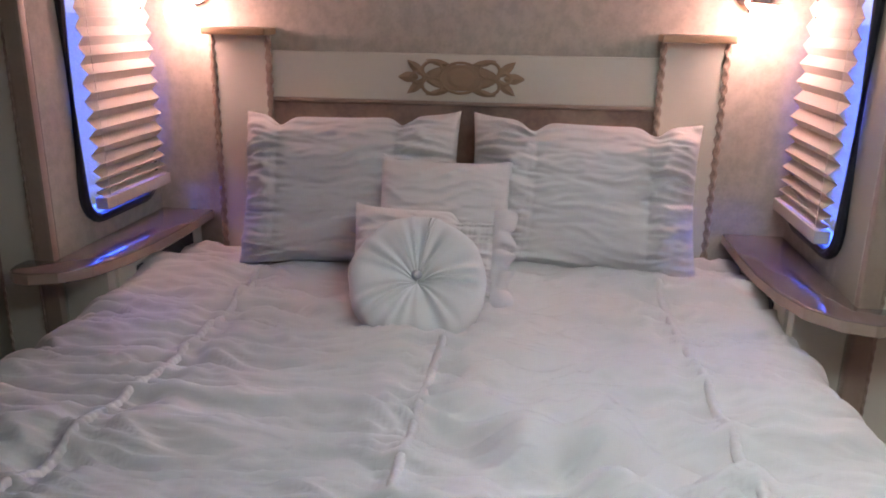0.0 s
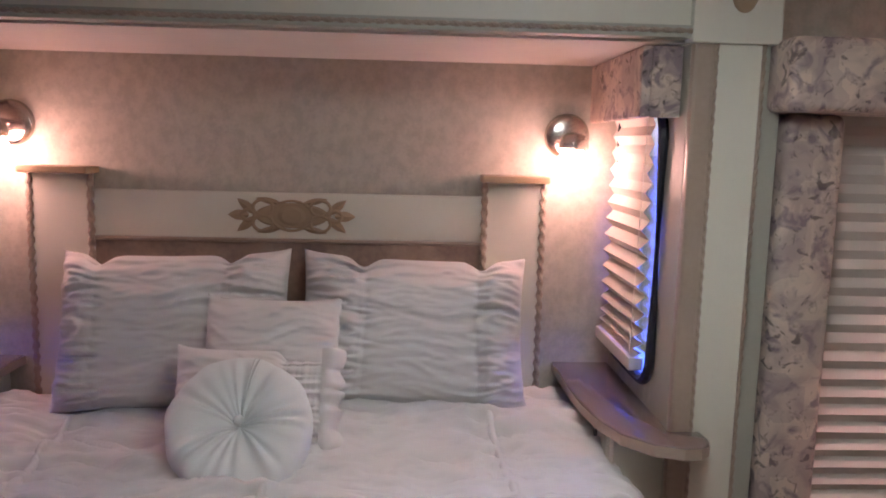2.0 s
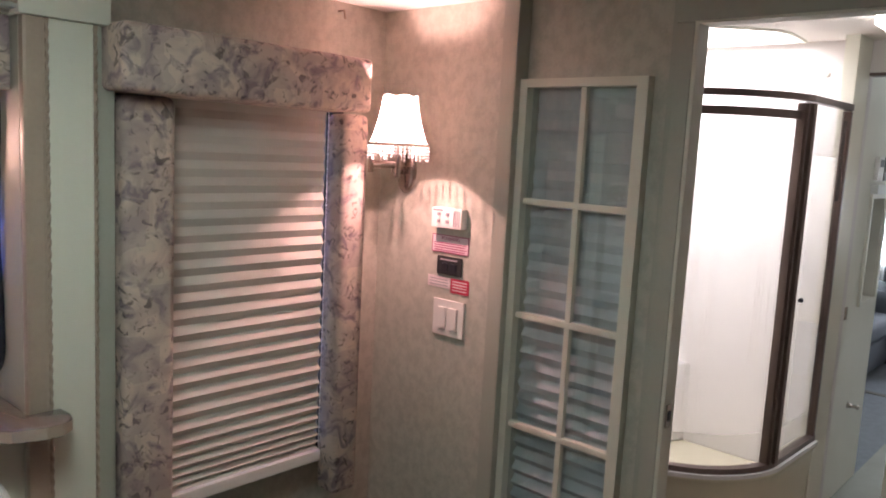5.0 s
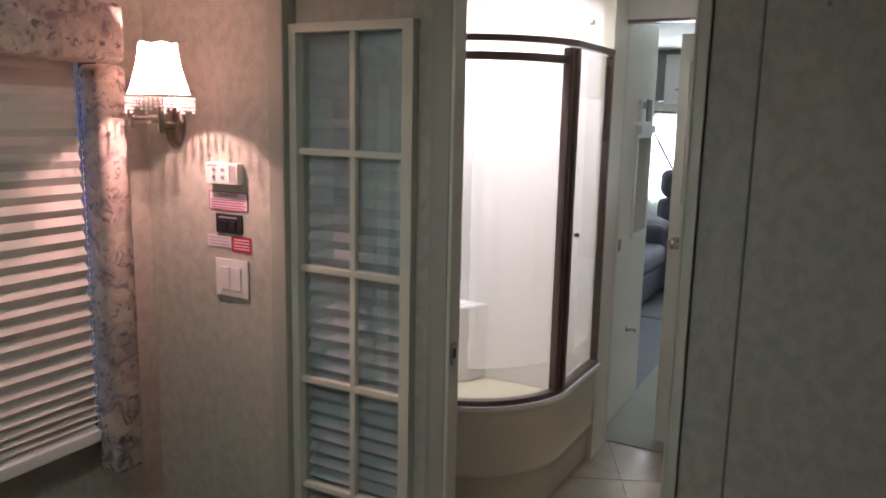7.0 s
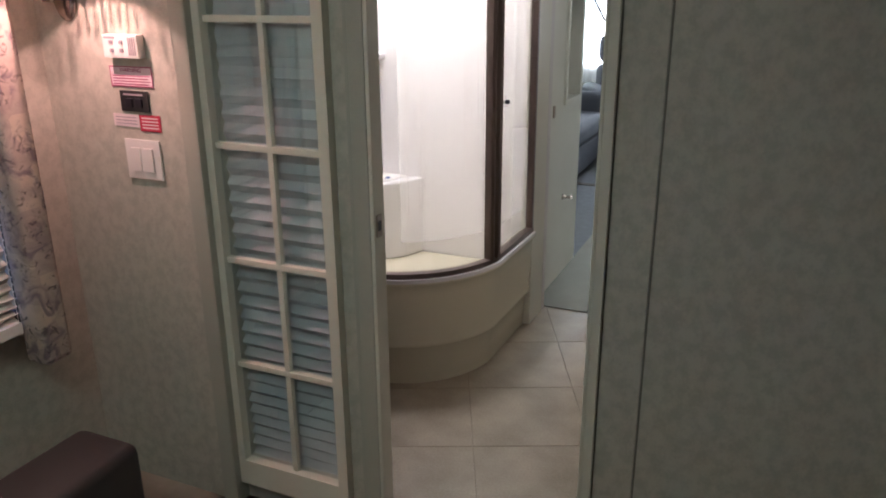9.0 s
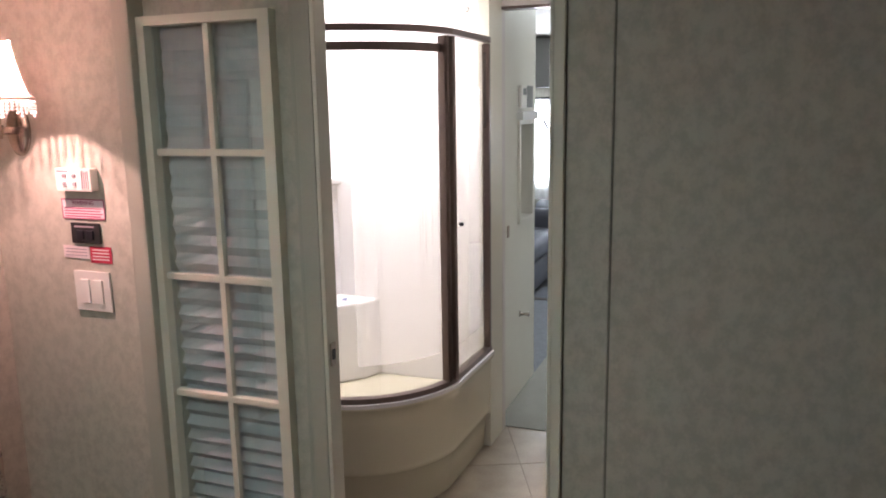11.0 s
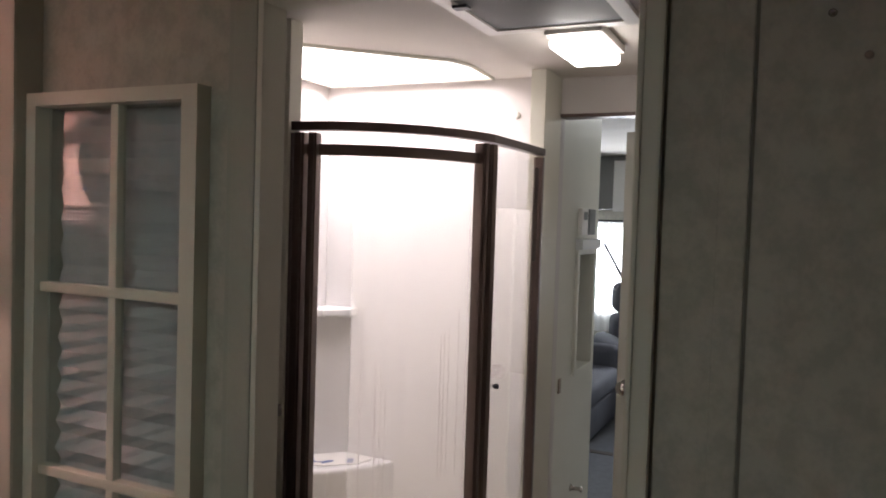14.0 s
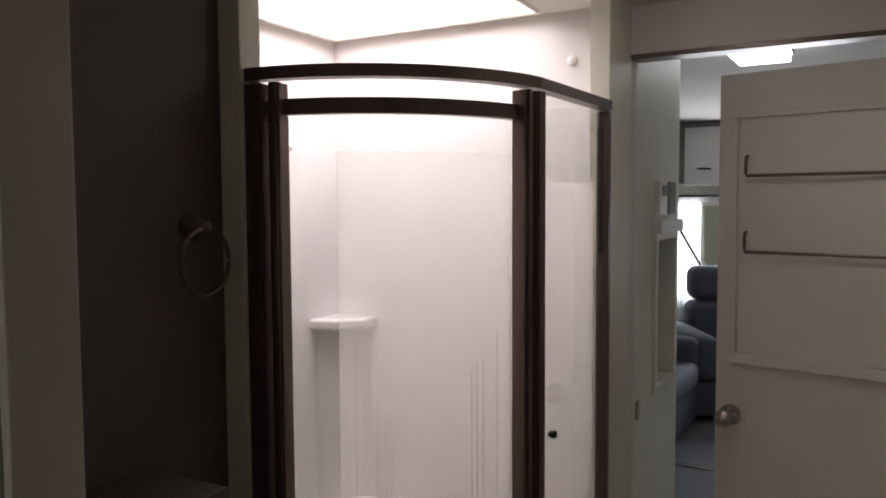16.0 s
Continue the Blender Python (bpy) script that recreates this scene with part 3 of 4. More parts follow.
def ornament():
    """A flat scroll ornament, mirrored about its middle: a plate with a boss, scrolls and leaves."""
    zc, y, c = 1.423, 2.299, CX + 0.005
    m = Matrix.Translation((c, y, zc)) @ pose(0, 0, 0, 90)
    plate_ = part("ornament", lathe([(0.0, 0.004), (0.040, 0.0035), (0.044, 0.0)], m @ Matrix.Diagonal((2.35, 0.82, 1, 1)), 36), GOLD, hb, "tan carved scroll ornament")
    part("boss", lathe([(0.0, 0.011), (0.020, 0.009), (0.028, 0.004)], m @ Matrix.Diagonal((1.4, 1, 1, 1)), 24), GOLD, plate_)

    def scroll(cx, cz, rx, rz, r):
        part("scroll", tube([(cx + rx * math.cos(2 * math.pi * k / 22), y - 0.003, cz + rz * math.sin(2 * math.pi * k / 22)) for k in range(22)], r, 6, closed=True), GOLD, plate_)

    def leaf(x0, z0, x1, z1, w):
        d = Vector((x1 - x0, 0, z1 - z0))
        nrm = Vector((-d.z, 0, d.x)).normalized()
        rows = []
        for k in range(9):
            f = k / 8
            p, h = Vector((x0, y, z0)) + d * f, w * math.sin(math.pi * min(1, f * 0.9 + 0.08))
            rows.append([p - nrm * h, p + Vector((0, -0.006, 0)), p + nrm * h])
        part("leaf", surface(rows), GOLD, plate_)

    scroll(c, zc, 0.058, 0.042, 0.004)
    for s in (1, -1):
        for v in (1, -1):
            scroll(c + s * 0.080, zc + v * 0.022, 0.028, 0.022, 0.005)
            leaf(c + s * 0.03, zc + v * 0.034, c + s * 0.10, zc + v * 0.048, 0.009)
            leaf(c + s * 0.10, zc + v * 0.004, c + s * 0.152, zc + v * 0.046, 0.013)
        scroll(c + s * 0.122, zc, 0.018, 0.015, 0.006)
        leaf(c + s * 0.12, zc, c + s * 0.178, zc, 0.015)


ornament()

# ---- bed ----
BX0, BX1, BY0, BY1 = -0.80, 0.865, 0.62, 2.285
base = thing("bed_base", (CX, 1.4, 0), "plain cream plinth under the mattress", "bed")
part("plinth", box(-0.70, 0.77, 0.68, 2.28, 0, 0.55, 0.01), CREAM, base)
part("mattress", box(-0.725, 0.795, 0.65, 2.285, 0.555, 0.87, 0.05), WHITECLOTH, base)
SEAMS = (-0.47, 0.10, 0.60)


def seam_at(c, ly):
    return c + 0.022 * math.sin(ly * 3.1 + c * 7)


def duvet():
    """A ruched white duvet: hollows along the seams, cross wrinkles between them, and sides that fall over the mattress."""
    rows = []
    nx, ny = 200, 340
    for j in range(ny):
        v = j / (ny - 1)
        row = []
        for i in range(nx):
            s = -1.15 + 2.30 * i / (nx - 1)
            foot = 0.30
            ly = BY0 - foot + (BY1 - BY0 + foot) * v
            half = (BX1 - BX0) / 2
            mid = (BX0 + BX1) / 2
            arc, edge = abs(s), half - 0.07
            if arc <= edge:
                x, z = s, 0.0
            else:
                a = min((arc - edge) / 0.11, 1.45)
                x, z = math.copysign(edge + 0.11 * math.sin(a), s), -0.11 * (1 - math.cos(a))
                rest = (arc - edge) - 0.11 * 1.45
                if rest > 0:
                    z -= rest
                    x += math.copysign(0.015 * math.sin(ly * 21), s)
            y = ly
            if ly < BY0 + 0.08:
                a = min((BY0 + 0.08 - ly) / 0.12, 1.45)
                y, zf = BY0 + 0.08 - 0.12 * math.sin(a), -0.12 * (1 - math.cos(a))
                rest = (BY0 + 0.08 - ly) - 0.12 * 1.45
                z += zf - max(0, rest)
            px = mid + x
            w1 = noise.noise((px * 2.6, ly * 13, 0.3)) * 0.030
            w2 = 0.044 * (0.5 - abs(noise.noise((px * 5.5 + 9, ly * 24 + 2.5 * noise.noise((px * 3, ly * 3, 5)), 4.1)))) + 0.013 * (0.5 - abs(noise.noise((px * 11, ly * 52 + 2 * noise.noise((px * 5, ly * 5, 1)), 8.8))))
            w3 = noise.noise((px * 1.4, ly * 1.8, 7.7)) * 0.020
            lift = 0.0
            for c in SEAMS:
                wob = seam_at(c, ly)
                d = (px - wob) / 0.016
                pucker = math.exp(-((px - wob) / 0.085) ** 2) * 0.009 * math.sin(ly * 120 + 8 * noise.noise((ly * 9, c, 0)))
                lift += -0.004 * math.exp(-d * d) - 0.010 * math.exp(-((abs(px - wob) - 0.032) / 0.020) ** 2) + pucker
            puff = 0.034 * math.exp(-((ly - 2.01) / 0.11) ** 2)
            crumple = 0.11 * noise.noise((px * 9, ly * 9, 2.2)) * math.exp(-((px - 0.42) / 0.28) ** 2 - ((ly - 1.25) / 0.22) ** 2)
            top = 0.905 + z + w1 + w2 + w3 + lift + puff + crumple
            row.append((px, y, top))
        rows.append(row)
    return surface(rows)


dv = thing("duvet", (CX, 1.4, 0.9), "rumpled white ruched duvet spread over the bed", "duvet")
cover = smooth(part("cover", duvet(), WHITECLOTH, dv))
tree = bvhtree.BVHTree.FromPolygons([v.co for v in cover.data.vertices], [p.vertices for p in cover.data.polygons])
for c in SEAMS:
    rows = []
    for k in range(420):
        ly = BY0 + 0.06 + (BY1 - BY0 - 0.08) * k / 419
        x = seam_at(c, ly)
        tops = [tree.ray_cast((x, ly + dy, 2), (0, 0, -1))[0] for dy in (-0.03, -0.015, 0, 0.015, 0.03)]
        tops = [p.z for p in tops if p]
        z = sum(tops) / len(tops) + 0.005
        ruf = 0.0015 * math.sin(k * 1.6 + 3 * noise.noise((k * 0.07, c, 0)))
        rows.append([(x - 0.009, ly, z - 0.006), (x - 0.006 + ruf, ly, z + 0.004), (x + ruf, ly, z + 0.0065 + ruf * 0.6), (x + 0.006 + ruf, ly, z + 0.004), (x + 0.009, ly, z - 0.006)])
    smooth(part("gathered_seam", surface(rows), WHITECLOTH, dv))


def cushion(w, h, d, m, seams=(), flange=0.0, ruche=1.0, seed=0.0, wavy=0.0, nu=96, nv=96):
    """A stuffed cushion, w by h by d, whose face is gathered between upright seams."""
    bm = bmesh.new()
    for side in (1, -1):
        rows = []
        for j in range(nv):
            v = -1 + 2 * j / (nv - 1)
            row = []
            for i in range(nu):
                u = -1 + 2 * i / (nu - 1)
                eu, ev = max(0.0, (1 - abs(u) ** 3.0)), max(0.0, (1 - abs(v) ** 3.0))
                full = (eu * ev) ** 0.55
                x, z = u * w / 2, v * h / 2
                x *= (1 - 0.055 * (1 - v * v)) * (1 - 0.02 * v)
                z *= 1 - 0.06 * (1 - u * u)
                z += 0.007 * abs(u) ** 10 * max(0, v) ** 3
                y = d / 2 * full
                g = 0.022 * (0.4 - abs(noise.noise((x * 5 + seed, z * 34 + 1.8 * noise.noise((x * 5, z * 5, seed)), seed)))) + 0.012 * (0.4 - abs(noise.noise((x * 13, z * 60 + seed, 1.7)))) + 0.010 * noise.noise((x * 6, z * 14, seed + 3))
                if len(seams) == 2:
                    g *= 1.0 + 2.6 / (1 + math.exp(-(abs(u - (seams[0] + seams[1]) / 2) - (seams[1] - seams[0]) / 2) * 60))
                y += ruche * g * min(1, full * 2)
                for c in seams:
                    q = u - c
                    y += (0.010 * math.exp(-(q / 0.014) ** 2) - 0.012 * math.exp(-(q / 0.05) ** 2)) * full + 0.009 * math.exp(-(q / 0.10) ** 2) * math.sin(v * 40 + seed + 4 * noise.noise((v * 6, c, seed))) * full * ruche
                    z -= 0.028 * math.exp(-(q / 0.10) ** 2) * max(0, v) ** 5
                z += wavy * math.sin(u * 22 + seed) * 0.004 * abs(v) ** 8
                row.append(m @ Vector((x, -side * y, z)))
            rows.append(row)
        surface(rows, bm=bm)
    if flange:
        rows = []
        n = 160
        for k in range(n):
            a = 4.0 * k / n
            e, f = int(a), a % 1.0
            t = -1 + 2 * f
            u, v = ((t, 1), (1, -t), (-t, -1), (-1, t))[e]
            rip = 0.004 * math.sin(k * 1.9) + 0.003 * math.sin(k * 0.83)
            inner, outer = Vector((u * w / 2 * 0.985, 0, v * h / 2 * (1 - 0.07 * (1 - u * u)))), Vector((u * (w / 2 + flange), rip, v * (h / 2 * (1 - 0.07 * (1 - u * u)) + flange)))
            rows.append([m @ (inner + Vector((0, -0.006, 0))), m @ (outer + Vector((0, -0.002, 0))), m @ (outer + Vector((0, 0.002, 0))), m @ (inner + Vector((0, 0.006, 0)))])
        surface(rows, closed_u=True, bm=bm)
    bmesh.ops.remove_doubles(bm, verts=bm.verts, dist=0.0006)
    return bm


def pillow(name, label, w, h, d, place, tilt, turn=0, lean=0, **kw):
    ob = thing(name, place, label, "pillow", "pillows on the bed")
    smooth(part("cover", cushion(w, h, d, pose(*place, -tilt, lean, turn), **kw), WHITECLOTH, ob))
    return ob


pillow("pillow", "large white ruched pillow propped against the headboard", 0.62, 0.425, 0.20, (-0.245, 2.150, 1.125), 17, 0, -1.5, seams=(-0.66, 0.50), flange=0.0, seed=1.0, ruche=0.95)
pillow("pillow", "large white ruched pillow propped against the headboard", 0.62, 0.415, 0.20, (0.385, 2.160, 1.128), 17, 0, 1.5, seams=(-0.46, 0.60), flange=0.0, seed=5.0, ruche=0.95)
pillow("cushion", "square white cushion with a gathered band along its top", 0.35, 0.34, 0.13, (0.03, 2.02, 1.075), 20, 0, 1, seams=(), flange=0.0, seed=9.0, ruche=0.6)
frilled = pillow("cushion", "square white cushion with pleated ruffles down one side", 0.38, 0.28, 0.13, (0.005, 1.90, 1.005), 24, 0, 0, seams=(0.45, 0.62, 0.78, 0.92), flange=0.0, seed=13.0, ruche=0.8)


def ruffle():
    """A gathered frill that stands out from one side of the square cushion."""
    m = pose(0.005, 1.90, 1.005, -24)
    rows = []
    for k in range(150):
        v = k / 149
        z = -0.13 + 0.265 * v
        wave = math.sin(k * 0.24 + 1.5 * math.sin(k * 0.07))
        rows.append([m @ Vector((0.165 + 0.048 * u + 0.008 * wave * u, -0.035 * (1 - u) - 0.026 * math.sin(math.pi * u) - (0.002 + 0.005 * u) * wave, z + 0.006 * u * math.sin(k * 0.23))) for u in (0.0, 0.2, 0.4, 0.6, 0.8, 1.0)])
    return surface(rows)


smooth(part("ruffle", ruffle(), WHITECLOTH, frilled, "gathered white ruffle"))


def round_cushion():
    bm = bmesh.new()
    m = pose(0.005, 1.785, 0.995, -42, 0, 6)
    n, nr = 288, 36
    for side in (1, -1):
        rows = []
        for j in range(nr):
            f = j / (nr - 1)
            row = []
            for k in range(n):
                a = 2 * math.pi * k / n
                fold = (math.sin(a * 19 + 1.6 * math.sin(a * 3 + 0.5) + 0.9 * math.sin(a * 7)) * 0.5 + 0.5) * (0.6 + 0.4 * math.sin(a * 5 + 1))
                y = 0.062 * math.sin(math.pi * min(1, 0.10 + 0.90 * f)) ** 0.7 - 0.022 * math.exp(-(f / 0.10) ** 2)
                y += -0.016 * fold * (1 - f) ** 0.5 * math.sin(math.pi * min(1, f * 0.95 + 0.05))
                r = 0.160 * math.sin(f * math.pi / 2) ** 0.9 + 0.006 * noise.noise((math.cos(a) * 3, math.sin(a) * 3, f)) * f
                row.append(m @ Vector((max(r, 0.0004) * math.cos(a), -side * y * (1.0 if f < 1 else 0), max(r, 0.0004) * math.sin(a))))
            rows.append(row)
        surface(rows, closed_v=True, bm=bm)
    bmesh.ops.remove_doubles(bm, verts=bm.verts, dist=0.0004)
    return bm, m


rb, rm = round_cushion()
rc = thing("round_cushion", (0.005, 1.785, 1.0), "round ice-white velvet cushion, pleated to a centre button", "cushion")
smooth(part("cover", rb, VELVET, rc))
smooth(part("button", lathe([(0.0, 0.008), (0.009, 0.006), (0.012, 0.0)], rm @ Matrix.Translation((0, -0.046, 0)) @ pose(0, 0, 0, 90), 16), VELVET, rc))

# ---- lamps ----


def globe_sconce(x, name):
    lamp = thing("wall_sconce", (x, HY, 1.67), "round bronze wall sconce with a lit frosted globe", "wall lamp", "headboard sconces")
    smooth(part("back_plate", lathe([(0.064, 0.0), (0.064, 0.006), (0.056, 0.016), (0.044, 0.019), (0.018, 0.022), (0.0, 0.022)], Matrix.Translation((x, HY - 0.001, 1.664)) @ pose(0, 0, 0, 90), 36), CHROME, lamp))
    part("arm", tube([(x, HY - 0.02, 1.664), (x, HY - 0.07, 1.668), (x, HY - 0.10, 1.656)], 0.008, 10), CHROME, lamp)
    smooth(part("cup", lathe([(0.0, 0.056), (0.022, 0.054), (0.036, 0.044), (0.040, 0.028), (0.0415, 0.014), (0.039, 0.014), (0.037, 0.026), (0.031, 0.04), (0.0, 0.048)], Matrix.Translation((x, HY - 0.105, 1.616)), 28), CHROME, lamp))
    smooth(part("globe", lathe([(0.0, -0.052), (0.018, -0.049), (0.034, -0.036), (0.041, -0.014), (0.040, 0.006), (0.032, 0.022), (0.028, 0.028), (0.0, 0.028)], Matrix.Translation((x, HY - 0.105, 1.596)), 28), BULB, lamp, "glowing frosted glass globe"))
    return lamp


globe_sconce(0.815, "r")
globe_sconce(-0.738, "l")


def swing_lamp():
    x, y, z = 2.133, 1.80, 1.55
    lamp = thing("swing_arm_lamp", (x, y, z), "nickel swing-arm wall lamp with lit bell shade and bead fringe", "wall lamp")
    smooth(part("back_plate", lathe([(0.042, 0.0), (0.042, 0.006), (0.034, 0.014), (0.02, 0.018), (0.0, 0.02)], Matrix.Translation((x, y, z)) @ pose(0, 0, 0, 0, -90) @ Matrix.Diagonal((1.7, 1, 1, 1)), 32), CHROME, lamp))
    sx, sy = 1.935, 1.642
    part("hub", tube([(x - 0.02, y, z), (x - 0.06, y, z)], 0.011, 12), CHROME, lamp)
    part("arm", tube([(x - 0.055, y, z + 0.012), (1.95, 1.775, z + 0.012)], 0.0045, 8), CHROME, lamp)
    part("arm", tube([(1.95, 1.775, z + 0.028), (sx, sy, z + 0.028)], 0.0045, 8), CHROME, lamp)
    part("joint", tube([(1.95, 1.775, z - 0.004), (1.95, 1.775, z + 0.044)], 0.008, 10), CHROME, lamp)
    part("stem", tube([(sx, sy, z - 0.015), (sx, sy, z + 0.10)], 0.009, 12), CHROME, lamp)
    prof = [(0.088, 0.0), (0.079, 0.020), (0.069, 0.050), (0.060, 0.082), (0.054, 0.114), (0.051, 0.137)]
    rows = []
    for r, h in prof:
        rows.append([(sx + r * (1 - 0.03 * abs(math.cos(3 * a))) * math.cos(a), sy + r * (1 - 0.03 * abs(math.cos(3 * a))) * math.sin(a), z + 0.080 + h + (0.006 * abs(math.cos(3 * a)) if h in (0.0, 0.137) else 0)) for a in [2 * math.pi * k / 48 for k in range(48)]])
    shade = smooth(part("shade", surface(rows, closed_v=True), SHADE, lamp, "glowing pale silk bell shade"))
    for k in range(6):
        a = math.pi * k / 3
        part("rib", tube([(sx + (r + 0.001) * math.cos(a), sy + (r + 0.001) * math.sin(a), z + 0.080 + h) for r, h in prof], 0.0018, 6), TAUPE, shade)
    part("band", tube([(sx + 0.0885 * math.cos(2 * math.pi * k / 48), sy + 0.0885 * math.sin(2 * math.pi * k / 48), z + 0.083) for k in range(48)], 0.0035, 6, closed=True), TAUPE, shade)
    fringe = bmesh.new()
    for k in range(44):
        a = 2 * math.pi * k / 44
        for q in range((3, 5, 4, 3)[k % 4]):
            bmesh.ops.create_icosphere(fringe, subdivisions=1, radius=0.0040, matrix=Matrix.Translation((sx + 0.088 * math.cos(a), sy + 0.088 * math.sin(a), z + 0.074 - q * 0.0088)))
    part("bead_fringe", fringe, BEAD, shade, "hanging clear beads")
    return lamp


swing_lamp()

# ---- small things on the lamp wall ----
LX = 2.1335


def plate(name, y0, y1, z0, z1, t, mat, label, category, bevel=0.002):
    ob = thing(name, (LX, (y0 + y1) / 2, z0), label, category)
    part("body", box(LX - t, LX, y0, y1, z0, z1, bevel), mat, ob)
    return ob


alarm = plate("gas_alarm", 1.534, 1.658, 1.386, 1.448, 0.028, PLASTIC, "white plastic gas alarm on the wall", "alarm", 0.005)
for y, z in ((1.625, 1.428), (1.590, 1.428), (1.625, 1.406), (1.590, 1.406)):
    part("button", box(LX - 0.031, LX - 0.027, y - 0.006, y + 0.006, z - 0.005, z + 0.005, 0.001), GREYINK, alarm)
part("print_bar", box(LX - 0.0288, LX - 0.0275, 1.610, 1.650, 1.437, 1.443), GREYINK, alarm)
for k in range(4):
    part("vent_slot", box(LX - 0.0295, LX - 0.0275, 1.541 + 0.007 * k, 1.544 + 0.007 * k, 1.393, 1.441), GREYINK, alarm)
warn = plate("warning_label", 1.521, 1.673, 1.306, 1.362, 0.001, PINK, "pink printed warning sticker on the wall", "label", 0)
words("WARNING", 0.016, MAGENTA, warn, Matrix.Translation((LX - 0.0016, 1.597, 1.351)) @ pose(0, 0, 0, 90, 0, -90))
for k in range(4):
    part("print_bar", box(LX - 0.0016, LX - 0.0008, 1.53 + 0.006 * (k % 2), 1.664, 1.3345 - k * 0.0075, 1.3375 - k * 0.0075), MAGENTA, warn)
for y0, y1, z0, z1 in ((1.521, 1.673, 1.306, 1.309), (1.521, 1.673, 1.359, 1.362), (1.521, 1.524, 1.309, 1.359), (1.670, 1.673, 1.309, 1.359)):
    part("border", box(LX - 0.0016, LX - 0.0008, y0, y1, z0, z1), MAGENTA, warn)
panel = plate("switch_panel", 1.543, 1.644, 1.238, 1.296, 0.006, DARKPL, "black rocker switch panel", "switch")
for y in (1.575, 1.61):
    part("rocker", box(LX - 0.011, LX - 0.005, y - 0.012, y + 0.012, 1.250, 1.275, 0.002), BLACK, panel)
part("print_bar", box(LX - 0.0068, LX - 0.0055, 1.56, 1.63, 1.283, 1.288), GREYINK, panel)
pale = plate("small_label", 1.590, 1.684, 1.194, 1.230, 0.001, PALEINK, "pale pink printed sticker on the wall", "label", 0)
for k in range(3):
    part("print_bar", box(LX - 0.0016, LX - 0.0008, 1.598, 1.676, 1.219 - k * 0.009, 1.2215 - k * 0.009), GREYINK, pale)
red = plate("red_label", 1.512, 1.587, 1.184, 1.230, 0.001, RED, "red printed warning sticker", "label", 0)
for k in range(4):
    part("print_bar", box(LX - 0.0016, LX - 0.0008, 1.52, 1.579, 1.219 - k * 0.009, 1.2225 - k * 0.009), PALEINK, red)
sw = plate("light_switch", 1.523, 1.651, 1.045, 1.160, 0.006, PLASTIC, "white double rocker light switch", "switch", 0.003)
for y in (1.564, 1.610):
    part("rocker", box(LX - 0.011, LX - 0.005, y - 0.016, y + 0.016, 1.068, 1.136, 0.002), PLASTIC, sw)

# ---- glazed panel with muntins ----
gp = thing("glazed_panel", (2.165, 1.18, 0.05), "narrow ten-pane glazed panel in a cream frame on the partition", "glazed panel")
GX, GY0, GY1, GZ0, GZ1 = 2.143, 0.975, 1.380, 0.070, 1.834
part("frame", slab("x", GX, GX + 0.0315, GY0, GY1, GZ0, GZ1, [(GY0 + 0.032, GY1 - 0.032, 0.158, 1.811)]), CREAM, gp)
zb = [0.158, 0.491, 0.824, 1.157, 1.490, 1.811]
ym = 1.169
for k in range(1, 5):
    part("muntin", box(GX + 0.012, GX + 0.0335, GY0 + 0.032, GY1 - 0.032, zb[k] - 0.009, zb[k] + 0.009, 0.004), CREAM, gp)
part("muntin", box(GX + 0.013, GX + 0.0325, ym - 0.009, ym + 0.009, zb[0], zb[5], 0.004), CREAM, gp)
for k in range(5):
    for a, b in ((GY0 + 0.0365, ym - 0.009), (ym + 0.009, GY1 - 0.0345)):
        part("pane", box(GX + 0.026, GX + 0.029, a, b, zb[k], zb[k + 1]), LITEGLASS, gp, "clear glass").visible_shadow = False
rows, z, k = [], 1.809, 0
while z > 0.16:
    f = (1.809 - z) / 1.65
    d = 0.003 + 0.017 * min(1.0, f * 1.7)
    rows.append([(PX - 0.004 - (d if k % 2 else 0.0), y, z) for y in (1.0115, 1.09, 1.17, 1.25, 1.3445)])
    z -= 0.029 - 0.011 * f
    k += 1
part("pleated_shade", surface(rows), SHADECLOTH, gp, "blue-grey pleated shade behind the glass")

for k, (y, z) in enumerate(((0.088, 1.883), (0.011, 1.881), (0.049, 1.912), (0.049, 1.833))):
    sc = thing("screw", (PX, y, z), "small brass screw head in the wallpaper", "screw", "wall screws")
    smooth(part("head", lathe([(0.0, 0.004), (0.003, 0.0035), (0.005, 0.0)], Matrix.Translation((PX, y, z)) @ pose(0, 0, 0, 0, -90), 12), CHROME if k < 2 else TAUPE, sc))

# brown upholstered stool in the corner
st = thing("stool", (1.57, 1.50, 0), "dark brown upholstered stool in the corner below the window", "stool")
smooth(part("seat", padded(1.34, 1.80, 1.395, 1.615, 0.06, 0.42, 0.035), STOOL, st))
for dx in (1.39, 1.75):
    for dy in (1.44, 1.57):
        part("foot", lathe([(0.014, 0.0), (0.018, 0.07)], Matrix.Translation((dx, dy, 0)), 10), TAUPE, st)

# unseen ceiling light added over the foot of the bed to brighten the room
cl = thing("ceiling_light", (0.70, 0.93, CZ), "unseen white ceiling light added over the bed to fill the room with light", "ceiling light")
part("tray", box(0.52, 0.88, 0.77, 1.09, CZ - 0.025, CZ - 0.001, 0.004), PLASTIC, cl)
part("diffuser", box(0.535, 0.865, 0.785, 1.075, CZ - 0.04, CZ - 0.026, 0.004), BEDFILL, cl)

# ---- bathroom shell ----
structure("floor_bathroom", slab("z", -0.08, -0.004, 2.20, 4.05, -0.30, 2.05), GROUT, "grey-brown grout bed of the bathroom floor", "floor")
